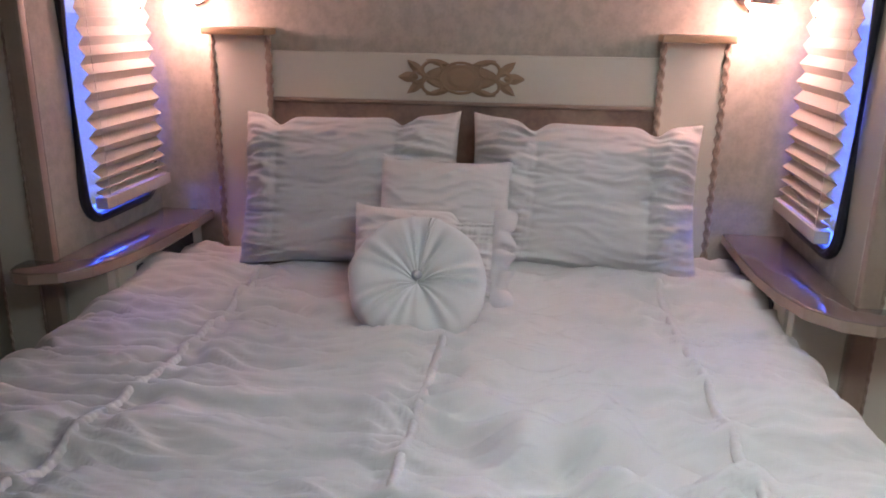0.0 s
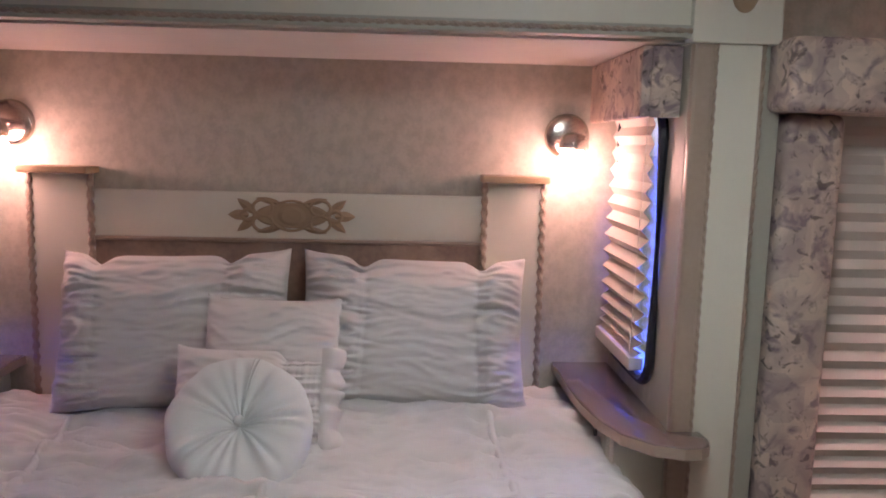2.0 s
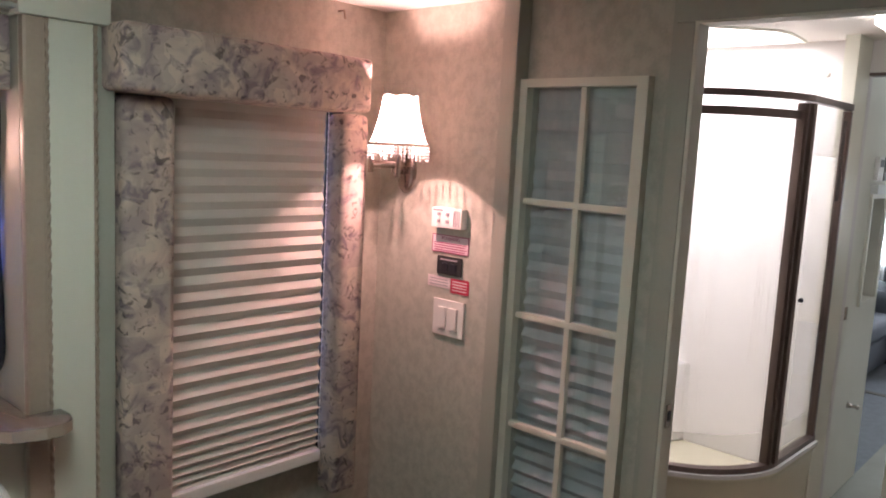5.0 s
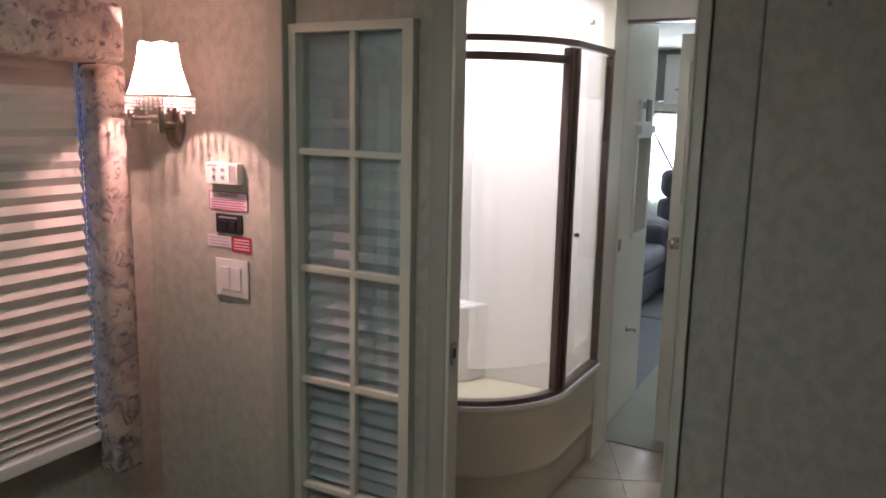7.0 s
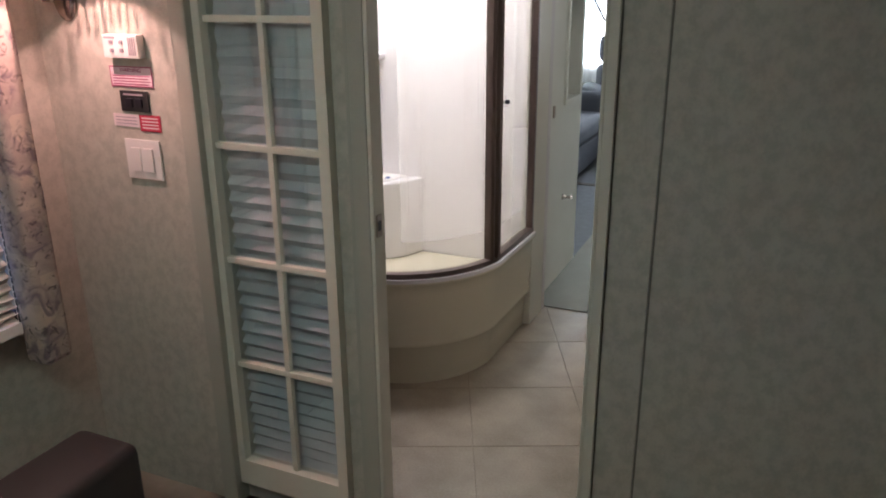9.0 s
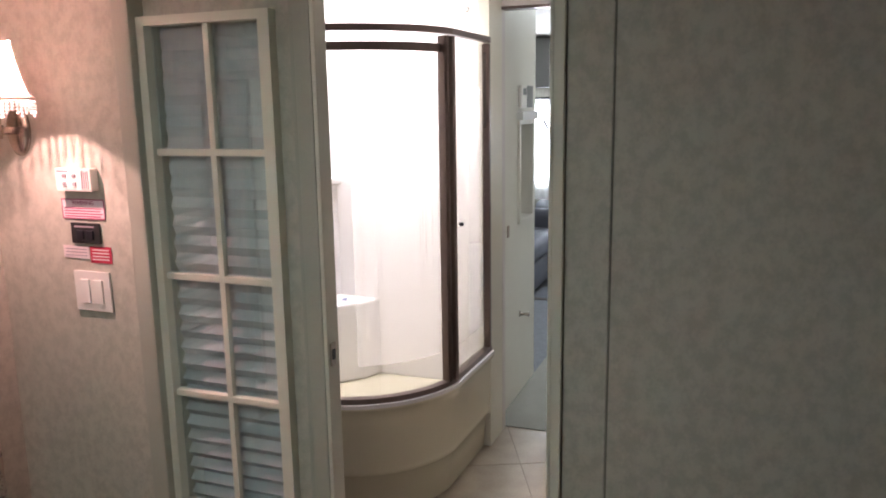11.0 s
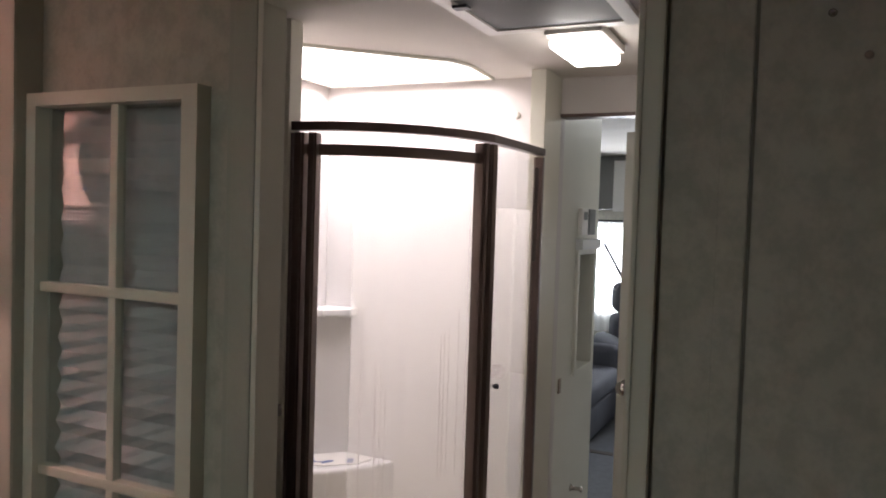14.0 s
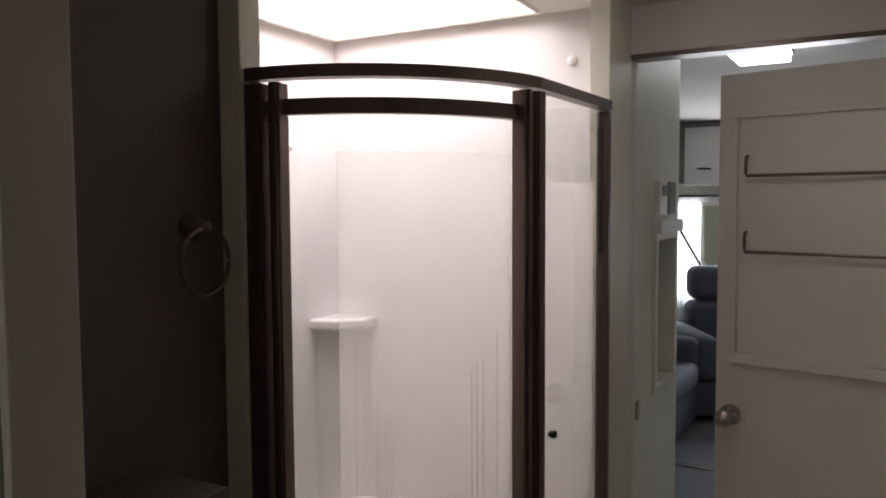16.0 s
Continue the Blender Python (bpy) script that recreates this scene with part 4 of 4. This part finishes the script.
structure("wall_bath_left", slab("y", 1.455, 1.50, PX + 0.02, 2.955, 0, BZ), SHADEDWALL, "bathroom wall with the towel ring, its shade put into a dark colour", "wall")
structure("wall_bath_back", slab("x", PX + 0.0165, PX + 0.022, 0.879, 1.455, 0, BZ), BATHWALL, "bathroom side of the partition", "wall")
structure("wall_bath_front", slab("x", PX + 0.0165, PX + 0.022, -0.30, 0.294, 0, BZ), BATHWALL, "bathroom side of the partition", "wall")
structure("wall_bath_over", slab("x", PX + 0.0165, PX + 0.022, 0.294, 0.879, 1.97, BZ), BATHWALL, "bathroom side of the partition over the doorway", "wall")
structure("wall_bath_right", slab("y", -0.34, -0.30, PX + 0.01, 5.2, 0, BZ + 0.1), BATHWALL, "plain bathroom side wall", "wall")
structure("wall_hall_opening", slab("x", 3.995, 4.045, -0.30, 1.0, 0, 2.34, [(0.03, 0.945, -1, 2.036)]), BATHWALL, "wall with the opening to the hall", "wall")
structure("wall_shower_back", slab("x", 3.945, 3.990, 1.0, 2.0, 0, BZ), BATHWALL, "bathroom wall above the shower", "wall")
structure("wall_shower_left", slab("y", 1.945, 2.0, 2.95, 3.945, 0, BZ), BATHWALL, "bathroom wall above the shower", "wall")
structure("wall_shower_end", slab("x", 2.955, 2.985, 1.455, 1.945, 0, BZ), BATHWALL, "short wall at the end of the shower", "wall")
structure("trim_shower_post", box(2.948, 3.005, 1.400, 1.456, 0, BZ, 0.004), CREAM, "pale post at the edge of the shower", "trim")
structure("trim_shower_post_right", box(3.800, 3.997, 0.945, 1.0, 0, BZ, 0.004), CREAM, "pale wall end between shower and hall", "trim")
structure("trim_hall_head", box(3.985, 4.055, 0.03, 0.945, 2.024, 2.037, 0.002), BRONZE, "dark strip along the hall opening's head", "trim")

SKY = [(3.90, 1.185), (3.66, 1.175), (3.57, 1.20), (3.12, 1.65), (3.08, 1.74), (3.08, 1.90), (3.90, 1.90)]


def pierced_ceiling():
    bm = bmesh.new()
    edges = []
    for loop in ([(PX + 0.01, -0.30), (3.995, -0.30), (3.995, 2.0), (PX + 0.01, 2.0)], SKY):
        vs = [bm.verts.new((x, y, BZ)) for x, y in loop]
        edges += [bm.edges.new((vs[k], vs[(k + 1) % len(vs)])) for k in range(len(vs))]
    bmesh.ops.triangle_fill(bm, use_beauty=True, edges=edges)
    ring = [(x, y) for x, y in SKY]
    surface([[(x, y, BZ) for x, y in ring], [(x, y, BZ + 0.17) for x, y in ring]], closed_v=True, bm=bm)
    return bm


structure("ceiling_bathroom", pierced_ceiling(), CEIL, "pale bathroom ceiling pierced by a skylight", "ceiling")
skylight = thing("skylight", (3.6, 1.55, BZ), "bright white corner skylight over the shower", "skylight", kind="structure")
part("rim", tube([(x, y, BZ - 0.003) for x, y in SKY], 0.008, 8, closed=True), CREAM, skylight)
part("dome", prism(SKY, BZ + 0.171, BZ + 0.20), ACRYLIC, skylight, "white acrylic dome")

# floor tiles laid askew
tile_me = None
fl = bpy.data.objects["floor_bathroom"]
for i in range(-4, 9):
    for j in range(-6, 8):
        a = radians(24)
        cx, cy = 3.0 + (i * math.cos(a) - j * math.sin(a)) * 0.424, 0.7 + (i * math.sin(a) + j * math.cos(a)) * 0.424
        if not (2.2 < cx < 4.1 and 0.0 < cy < 1.5):
            continue
        if tile_me is None:
            t = part("tile", box(-0.2105, 0.2105, -0.2105, 0.2105, -0.012, 0.0, 0.002), TILE, fl)
            tile_me = t.data
        else:
            t = new("tile", tile_me)
            t.parent = fl
        t.matrix_basis = pose(cx, cy, 0, 0, 0, 24)
        t.matrix_parent_inverse = Matrix()

# ---- shower ----
ARC = [(3.43 - 0.455 * math.cos(radians(a)), 1.415 - 0.455 * math.sin(radians(a))) for a in [90 * k / 18 for k in range(17)]]
CORNER = ARC[-1]
RIGHT = (3.80, 0.955)
LINE = ARC + [RIGHT]


def offset(line, d):
    """The line moved outwards by d."""
    out = []
    for k, p in enumerate(line):
        a, b = Vector(line[max(0, k - 1)]), Vector(line[min(len(line) - 1, k + 1)])
        t = (b - a).normalized()
        out.append((p[0] + t.y * d * 1.0, p[1] - t.x * d * 1.0))
    return out


def band(line, z0, z1, t, bm=None):
    """A bar of thickness t and height z0 to z1 along a line in plan."""
    i, o = offset(line, -t / 2), offset(line, t / 2)
    rows = [[(a[0], a[1], z0), (b[0], b[1], z0), (b[0], b[1], z1), (a[0], a[1], z1)] for a, b in zip(i, o)]
    return surface(rows, closed_v=True, caps=True, bm=bm)


ETCH = [(24.1, 72.5, 0.62, 1.73)]
LINES = [(28.3, 0.70, 1.40), (33.7, 0.74, 1.251), (35.7, 0.74, 1.201), (37.5, 0.78, 1.151), (59.1, 0.88, 1.296), (60.7, 0.88, 1.31), (62.8, 0.88, 1.316), (67.5, 0.88, 1.373)]
sh = thing("shower", (3.5, 1.45, 0), "curved corner shower with bronze framed glass and a white acrylic surround", "shower")
RIM = 0.475
tub_rows = []
for z, d in ((0.0, -0.024), (0.08, -0.019), (0.162, -0.010), (0.172, 0.002), (0.180, 0.006), (0.190, 0.004), (0.205, -0.002), (0.40, 0.012), (0.435, 0.014), (0.45, 0.026), (0.462, 0.030), (RIM, 0.024), (RIM, -0.05), (0.40, -0.075), (0.26, -0.10)):
    tub_rows.append([(x, y, z) for x, y in offset(LINE, d)])
smooth(part("tub_apron", surface(tub_rows), TUB, sh, "bone acrylic tub apron"))
part("tub_floor", prism(LINE + [(3.93, 0.97), (3.93, 1.93), (2.99, 1.93)], 0.24, 0.262), TUB, sh)
part("surround_back", box(3.905, 3.943, 0.985, 1.943, 0.262, 1.90, 0.006), ACRYLIC, sh)
part("surround_left", box(2.987, 3.904, 1.905, 1.943, 0.262, 1.90, 0.006), ACRYLIC, sh)
part("seat", prism([(3.904, 1.904), (3.904, 1.56), (3.80, 1.60), (3.66, 1.72), (3.56, 1.904)], 0.262, 0.66, 0.015), ACRYLIC, sh, "moulded corner seat")
part("soap_shelf", prism([(3.904, 1.904), (3.904, 1.75), (3.85, 1.755), (3.77, 1.83), (3.75, 1.904)], 1.226, 1.262, 0.010), ACRYLIC, sh, "moulded corner soap shelf")
part("corner_column", prism([(3.904, 1.904), (3.904, 1.775), (3.785, 1.904)], 0.66, 1.226), ACRYLIC, sh)
part("hook", lathe([(0.012, 0.0), (0.014, 0.012), (0.0, 0.018)], Matrix.Translation((3.66, 1.904, 1.80)) @ pose(0, 0, 0, 90), 14), PLASTIC, sh)
part("top_rail", band(LINE, 1.866, 1.890, 0.034), BRONZE, sh, "bronze head rail")
part("door_rail", band(offset(ARC, -0.012)[1:-1], 1.800, 1.830, 0.024), BRONZE, sh)
part("sill_rail", band(LINE, RIM, RIM + 0.024, 0.034), BRONZE, sh)
part("rim_line", band(offset(LINE, 0.024), RIM - 0.012, RIM + 0.004, 0.012), ACRYLIC, sh)
UP = [("left_stile", 0, 0.036), ("left_stile", 1, 0.030), ("left_stile", 2, 0.024), ("corner_stile", 15, 0.024), ("corner_stile", 16, 0.034)]
for nm, k, w in UP:
    p = LINE[k]
    q = (Vector(LINE[min(k + 1, 16)]) - Vector(LINE[max(k - 1, 0)]))
    ang = math.degrees(math.atan2(q.y, q.x))
    bm = box(-w / 2, w / 2, -0.018, 0.018, RIM + 0.02, 1.86, 0.004, None, pose(p[0], p[1], 0, 0, 0, ang))
    box(-w / 2 + 0.005, w / 2 - 0.005, -0.023, 0.0, RIM + 0.02, 1.86, 0.003, bm, pose(p[0], p[1], 0, 0, 0, ang))
    part(nm, bm, BRONZE, sh)
part("right_stile", box(RIGHT[0] - 0.022, RIGHT[0], 0.940, 0.972, RIM + 0.02, 1.86, 0.003), BRONZE, sh)
part("door_glass", band(offset(ARC, -0.012)[1:-1], RIM + 0.024, 1.803, 0.004), DIMGLASS, sh, "clear curved glass door").visible_shadow = False


def on_door(a, r=0.449):
    return (3.43 - r * math.cos(radians(a)), 1.415 - r * math.sin(radians(a)))


for a0, a1, z0, z1 in ETCH:
    n = max(2, int((a1 - a0) / 3))
    part("etched_panel", band([on_door(a0 + (a1 - a0) * k / n, 0.437) for k in range(n + 1)], z0, z1, 0.002), FROST, sh, "frosted etching with clear lines")
for a, z0, z1 in LINES:
    part("etched_line", band([on_door(a - 0.17, 0.439), on_door(a + 0.17, 0.439)], z0, z1, 0.001), ETCHLINE, sh)
part("side_glass", box(CORNER[0] + 0.015, RIGHT[0] - 0.02, 0.953, 0.957, RIM + 0.024, 1.858), DIMGLASS, sh, "clear fixed glass").visible_shadow = False
part("side_etching", box(CORNER[0] + 0.03, RIGHT[0] - 0.085, 0.9575, 0.9585, 0.62, 1.675), FROST, sh, "frosted etching")
smooth(part("door_knob", lathe([(0.0, 0.020), (0.008, 0.018), (0.009, 0.008), (0.004, 0.0)], Matrix.Translation((CORNER[0] + 0.02, 0.940, 1.135)) @ pose(0, 0, 0, 90), 14), BLACK, sh))
part("magnet_strip", box(RIGHT[0] - 0.07, RIGHT[0] - 0.03, 0.950, 0.952, 1.50, 1.82, 0.0005), BROWN, sh)

mat_ = thing("bath_mat", (3.78, 1.78, 0.66), "small white mat printed with blue fish on the shower seat", "mat")
part("sheet", prism([(3.69, 1.76), (3.78, 1.66), (3.88, 1.63), (3.885, 1.775), (3.78, 1.885), (3.66, 1.87)], 0.6605, 0.6645, 0.001), PLASTIC, mat_)
for fx, fy, fa in ((3.80, 1.70, 20), (3.74, 1.77, -30), (3.72, 1.83, 60)):
    part("fish_print", prism([(0.030, 0), (0.012, 0.013), (-0.012, 0.010), (-0.032, 0.016), (-0.024, 0), (-0.032, -0.016), (-0.012, -0.010), (0.012, -0.013)], 0.6646, 0.6652, 0, pose(fx, fy, 0, 0, 0, fa)), FIG_BLUE, mat_)
mat2 = thing("bath_mat", (3.5, 1.12, 0.262), "white mat printed with blue fish on the shower floor", "mat")
part("sheet", prism([(3.44, 1.06), (3.86, 1.04), (3.87, 1.22), (3.45, 1.24)], 0.2625, 0.2665, 0.001), PLASTIC, mat2)
for k in range(4):
    part("fish_print", prism([(0.034, 0), (0.012, 0.015), (-0.012, 0.011), (-0.036, 0.018), (-0.026, 0), (-0.036, -0.018), (-0.012, -0.011), (0.012, -0.015)], 0.2667, 0.2672, 0, pose(3.50 + k * 0.1, 1.14 + 0.03 * (k % 2), 0, 0, 0, 35 * k)), FIG_BLUE, mat2)

# ---- bathroom fittings ----
vent = thing("roof_vent", (3.08, 0.73, BZ), "square roof vent with a white flange and a grey cover", "roof vent")
VX0, VX1, VY0, VY1 = 2.86, 3.25, 0.51, 0.94
part("flange", slab("z", BZ - 0.014, BZ - 0.001, VX0, VX1, VY0, VY1, [(VX0 + 0.04, VX1 - 0.04, VY0 + 0.04, VY1 - 0.04)]), PLASTIC, vent)
part("cover", box(VX0 + 0.041, VX1 - 0.041, VY0 + 0.041, VY1 - 0.041, BZ - 0.010, BZ - 0.004, 0.002), GREYCAB, vent)
part("clip", box(2.93, 2.96, VY1 - 0.07, VY1 - 0.03, BZ - 0.022, BZ - 0.014, 0.003), BLACK, vent)
bl = thing("ceiling_light", (3.39, 0.70, BZ), "rectangular white bathroom ceiling light, switched on", "ceiling light")
part("tray", box(3.24, 3.53, 0.615, 0.775, BZ - 0.026, BZ - 0.001, 0.005), PLASTIC, bl)
smooth(part("diffuser", padded(3.252, 3.522, 0.625, 0.765, BZ - 0.062, BZ - 0.0265, 0.014), DIFFUSER, bl))
ring = thing("towel_ring", (2.84, 1.455, 1.60), "dark metal towel ring on the shadowed wall", "towel ring")
smooth(part("mount", lathe([(0.024, 0.0), (0.026, 0.008), (0.014, 0.02), (0.012, 0.045), (0.0, 0.05)], Matrix.Translation((2.866, 1.454, 1.588)) @ pose(0, 0, 0, 90), 18), BRONZE, ring))
part("hoop", tube([(2.863 + 0.058 * math.sin(2 * math.pi * k / 30), 1.412, 1.524 + 0.062 * math.cos(2 * math.pi * k / 30)) for k in range(30)], 0.0042, 8, closed=True), BRONZE, ring)
vanity = thing("toilet_cabinet", (2.55, 1.35, 0), "dark brown low cabinet against the shadowed wall", "cabinet")
part("body", box(2.232, 2.74, 1.27, 1.452, 0, 1.135, 0.004), BROWN, vanity)
part("top", box(2.230, 2.755, 1.255, 1.453, 1.136, 1.165, 0.006), BROWN, vanity)
part("door", box(2.30, 2.57, 1.258, 1.269, 0.08, 0.98, 0.003), BROWN, vanity)
part("door", box(2.58, 2.72, 1.258, 1.269, 0.08, 0.98, 0.003), BROWN, vanity)
btn = thing("wall_button", (3.944, 1.144, 2.05), "small round white cap on the wall above the shower", "cap")
smooth(part("cap", lathe([(0.014, 0.0), (0.013, 0.006), (0.0, 0.009)], Matrix.Translation((3.944, 1.10, 2.03)) @ pose(0, 0, 0, 0, -90), 16), PLASTIC, btn))

# ---- hall door ----
hd = thing("hall_door", (4.03, 0.05, 0), "ivory door with two towel rods and raised mouldings, standing ajar", "door")
dm = pose(4.03, 0.045, 0, 0, 0, 78.5)
part("leaf", box(0, 0.70, -0.018, 0.018, 0.015, 1.985, 0.004, None, dm), WHITEDOOR, hd)


def on_door(name, x0, x1, z0, z1, t=0.010, mat=WHITEDOOR, label="", bevel=0.003):
    return part(name, box(x0, x1, 0.018, 0.018 + t, z0, z1, bevel, None, dm), mat, hd, label)


on_door("moulding", 0.04, 0.66, 1.86, 1.875)
on_door("moulding", 0.645, 0.66, 1.18, 1.86)
on_door("moulding", 0.04, 0.055, 1.18, 1.86)
on_door("ledge", 0.04, 0.665, 1.175, 1.205, 0.022)
for z in (1.70, 1.49):
    pts = [(0.62, 0.020, z + 0.055), (0.62, 0.032, z + 0.05), (0.62, 0.034, z + 0.01), (0.615, 0.042, z), (0.08, 0.042, z), (0.075, 0.034, z + 0.01), (0.075, 0.032, z + 0.05), (0.075, 0.020, z + 0.055)]
    part("towel_rod", tube([dm @ Vector(p) for p in pts], 0.0045, 8), BRONZE, hd, "thin bent metal towel rod")
kb = part("knob_rose", lathe([(0.030, 0.0), (0.030, 0.006), (0.012, 0.014), (0.011, 0.035), (0.022, 0.042), (0.026, 0.055), (0.02, 0.066), (0.0, 0.07)], dm @ Matrix.Translation((0.655, 0.018, 1.02)) @ pose(0, 0, 0, -90), 24), CHROME, hd, "round nickel door knob")
smooth(kb)

# ---- hall and living room ----
structure("floor_hall", slab("z", -0.08, 0.0, 4.05, 9.0, -1.6, 3.6), CARPET, "blue-grey carpet of the hall and living room", "floor")
structure("floor_hall_vinyl", slab("z", 0.0005, 0.004, 4.046, 5.5, -1.5, 0.999), HALLVINYL, "beige vinyl floor of the hall", "floor")
structure("trim_floor", box(6.60, 6.66, -0.2, 3.5, 0.0, 0.006, 0.002), BROWN, "dark strip across the floor", "trim")
structure("wall_hall_left", slab("y", 1.0, 1.10, 4.045, 4.84, 0, 2.3, [(4.48, 4.74, 0.99, 1.50)]), WHITEDOOR, "ivory hall wall with a niche", "wall")
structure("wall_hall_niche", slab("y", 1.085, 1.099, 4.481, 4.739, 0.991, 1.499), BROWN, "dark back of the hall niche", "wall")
structure("wall_living_near", slab("x", 4.845, 4.90, 1.10, 3.6, 0, 2.4), WALL, "living room wall beside the hall", "wall")
structure("wall_living_left", slab("y", 3.6, 3.66, 4.845, 9.06, 0, 2.4), WALL, "living room side wall", "wall")
structure("wall_living_right", slab("y", -1.66, -1.6, 4.05, 9.06, 0, 2.4), WALL, "living room side wall", "wall")
structure("wall_hall_right", slab("x", 4.05, 4.10, -1.6, -0.34, 0, 2.4), WALL, "wall beside the hall", "wall")
structure("wall_living_end", slab("x", 9.0, 9.06, -1.6, 3.6, 0, 2.4, [(0.55, 2.75, 0.75, 1.62)]), WALL, "living room end wall with a wide window", "wall")
structure("ceiling_living", slab("z", 2.3, 2.36, 4.045, 9.06, -1.66, 3.66), CEIL, "pale ceiling of the hall and living room", "ceiling")
lw = thing("window_4", (9.0, 1.65, 0.75), "wide bright living room window", "window", kind="structure")
part("frame", slab("x", 8.985, 9.0, 0.50, 2.80, 0.70, 1.67, [(0.55, 2.75, 0.75, 1.62)]), WHITECAB, lw)
part("pane", box(9.03, 9.034, 0.55, 2.75, 0.75, 1.62), GLASS, lw).visible_shadow = False
niche = thing("hall_niche_frame", (4.61, 1.0, 0.98), "ivory moulded frame round the hall niche", "niche frame")
part("frame", slab("y", 0.985, 0.999, 4.46, 4.76, 0.97, 1.52, [(4.482, 4.738, 0.992, 1.498)]), WHITEDOOR, niche)
part("header", box(4.45, 4.77, 0.965, 0.999, 1.521, 1.565, 0.004), WHITECAB, niche)
for x in (4.53, 4.66):
    cp = thing("control_panel", (x, 0.999, 1.58), "small pale control panel on the hall wall", "control panel", "hall controls")
    part("body", box(x - 0.05, x + 0.05, 0.980, 0.999, 1.585, 1.70, 0.004), PLASTIC if x < 4.6 else GREYCAB, cp)
    part("display", box(x - 0.03, x + 0.03, 0.977, 0.9795, 1.65, 1.685, 0.001), GREYCAB, cp)
ol = thing("latch_plate", (4.28, 0.999, 0.93), "small dark latch plate in the hall wall", "latch")
part("plate", box(4.265, 4.295, 0.994, 0.9995, 0.93, 0.99, 0.001), TAUPE, ol)
bp = thing("door_stop", (4.52, 0.98, 0.45), "small chrome door stop on the hall wall", "door stop")
smooth(part("pin", lathe([(0.018, 0.0), (0.010, 0.01), (0.008, 0.04), (0.014, 0.05), (0.0, 0.056)], Matrix.Translation((4.52, 0.9995, 0.46)) @ pose(0, 0, 0, 90), 14), CHROME, bp))
hl = thing("ceiling_light", (5.44, 0.80, 2.3), "rectangular white hall ceiling light, switched on", "ceiling light")
part("tray", box(5.25, 5.63, 0.68, 0.92, 2.275, 2.299, 0.005), PLASTIC, hl)
part("diffuser", box(5.262, 5.618, 0.692, 0.908, 2.245, 2.274, 0.008), HALLLIGHT, hl)


def armchair(name, label, x, y, turn, w=0.85):
    ch = thing(name, (x, y, 0), label, "armchair" if w < 1 else "sofa")
    m = pose(x, y, 0, 0, 0, turn)

    def pad(nm, x0, x1, y0, y1, z0, z1, r, tilt=0):
        own = padded(x0, x1, y0, y1, z0, z1, r)
        bmesh.ops.transform(own, matrix=m, verts=own.verts)
        smooth(part(nm, own, SOFA, ch))

    pad("base", -w / 2, w / 2, -0.42, 0.42, 0.05, 0.30, 0.03)
    pad("seat", -w / 2 + 0.17, w / 2 - 0.17, -0.45, 0.25, 0.301, 0.48, 0.06)
    pad("backrest", -w / 2 + 0.15, w / 2 - 0.15, 0.18, 0.44, 0.481, 0.82, 0.08)
    pad("headrest", -w / 2 + 0.17, w / 2 - 0.17, 0.20, 0.45, 0.821, 1.10, 0.08)
    pad("arm", -w / 2, -w / 2 + 0.169, -0.42, 0.40, 0.301, 0.64, 0.07)
    pad("arm", w / 2 - 0.169, w / 2, -0.42, 0.40, 0.301, 0.64, 0.07)
    for sx in (-1, 1):
        own = box(sx * (w / 2 - 0.06) - 0.03, sx * (w / 2 - 0.06) + 0.03, -0.3, 0.3, 0, 0.05, 0.005, None, m)
        part("foot", own, BLACK, ch)
    return ch


armchair("sofa", "slate grey upholstered sofa along the living room wall", 6.85, 1.87, 0, 1.6)
armchair("recliner", "slate grey upholstered recliner by the window", 8.15, 1.30, -60)
cab = thing("wall_cabinet", (8.8, 2.1, 1.63), "grey and white overhead cabinet above the living room window", "cabinet")
part("body", box(8.62, 8.995, 1.80, 3.2, 1.78, 2.29, 0.004), GREYCAB, cab)
dr = part("door", box(8.60, 8.619, 1.48, 1.795, 1.76, 2.25, 0.004), WHITECAB, cab)
part("side", box(8.62, 8.995, 1.48, 1.795, 1.78, 2.29, 0.004), GREYCAB, cab)
part("handle", tube([(8.60, 1.58, 1.90), (8.585, 1.58, 1.90), (8.585, 1.68, 1.90), (8.60, 1.68, 1.90)], 0.006, 8), BLACK, dr)
cu = thing("curtain", (8.93, 1.65, 0.6), "pale sheer curtain gathered over the living room window", "curtain")
rows = []
for k in range(90):
    f = k / 89
    y = 1.72 + 1.08 * f
    rows.append([(8.945 + 0.018 * math.sin(f * 95), y, 0.55), (8.945 + 0.014 * math.sin(f * 95), y, 1.66)])
smooth(part("cloth", surface(rows), CURTAIN, cu))
part("rod", tube([(8.94, 0.5, 1.672), (8.94, 2.85, 1.672)], 0.010, 8), BLACK, cu)
strap = thing("strap", (8.9, 1.75, 1.2), "dark strap hanging slantwise across the window", "strap")
part("band", tube([(8.90, 1.93, 1.44), (8.80, 1.66, 1.02)], 0.014, 8), BLACK, strap)
grd = tagged(part("ground", slab("z", -1.2, -1.1, -400, 400, -400, 400), material("dry_grass", (0.16, 0.17, 0.08), 0.95, scale=0.6, fine=8)), "flat grassy ground outside", "ground", kind="structure")
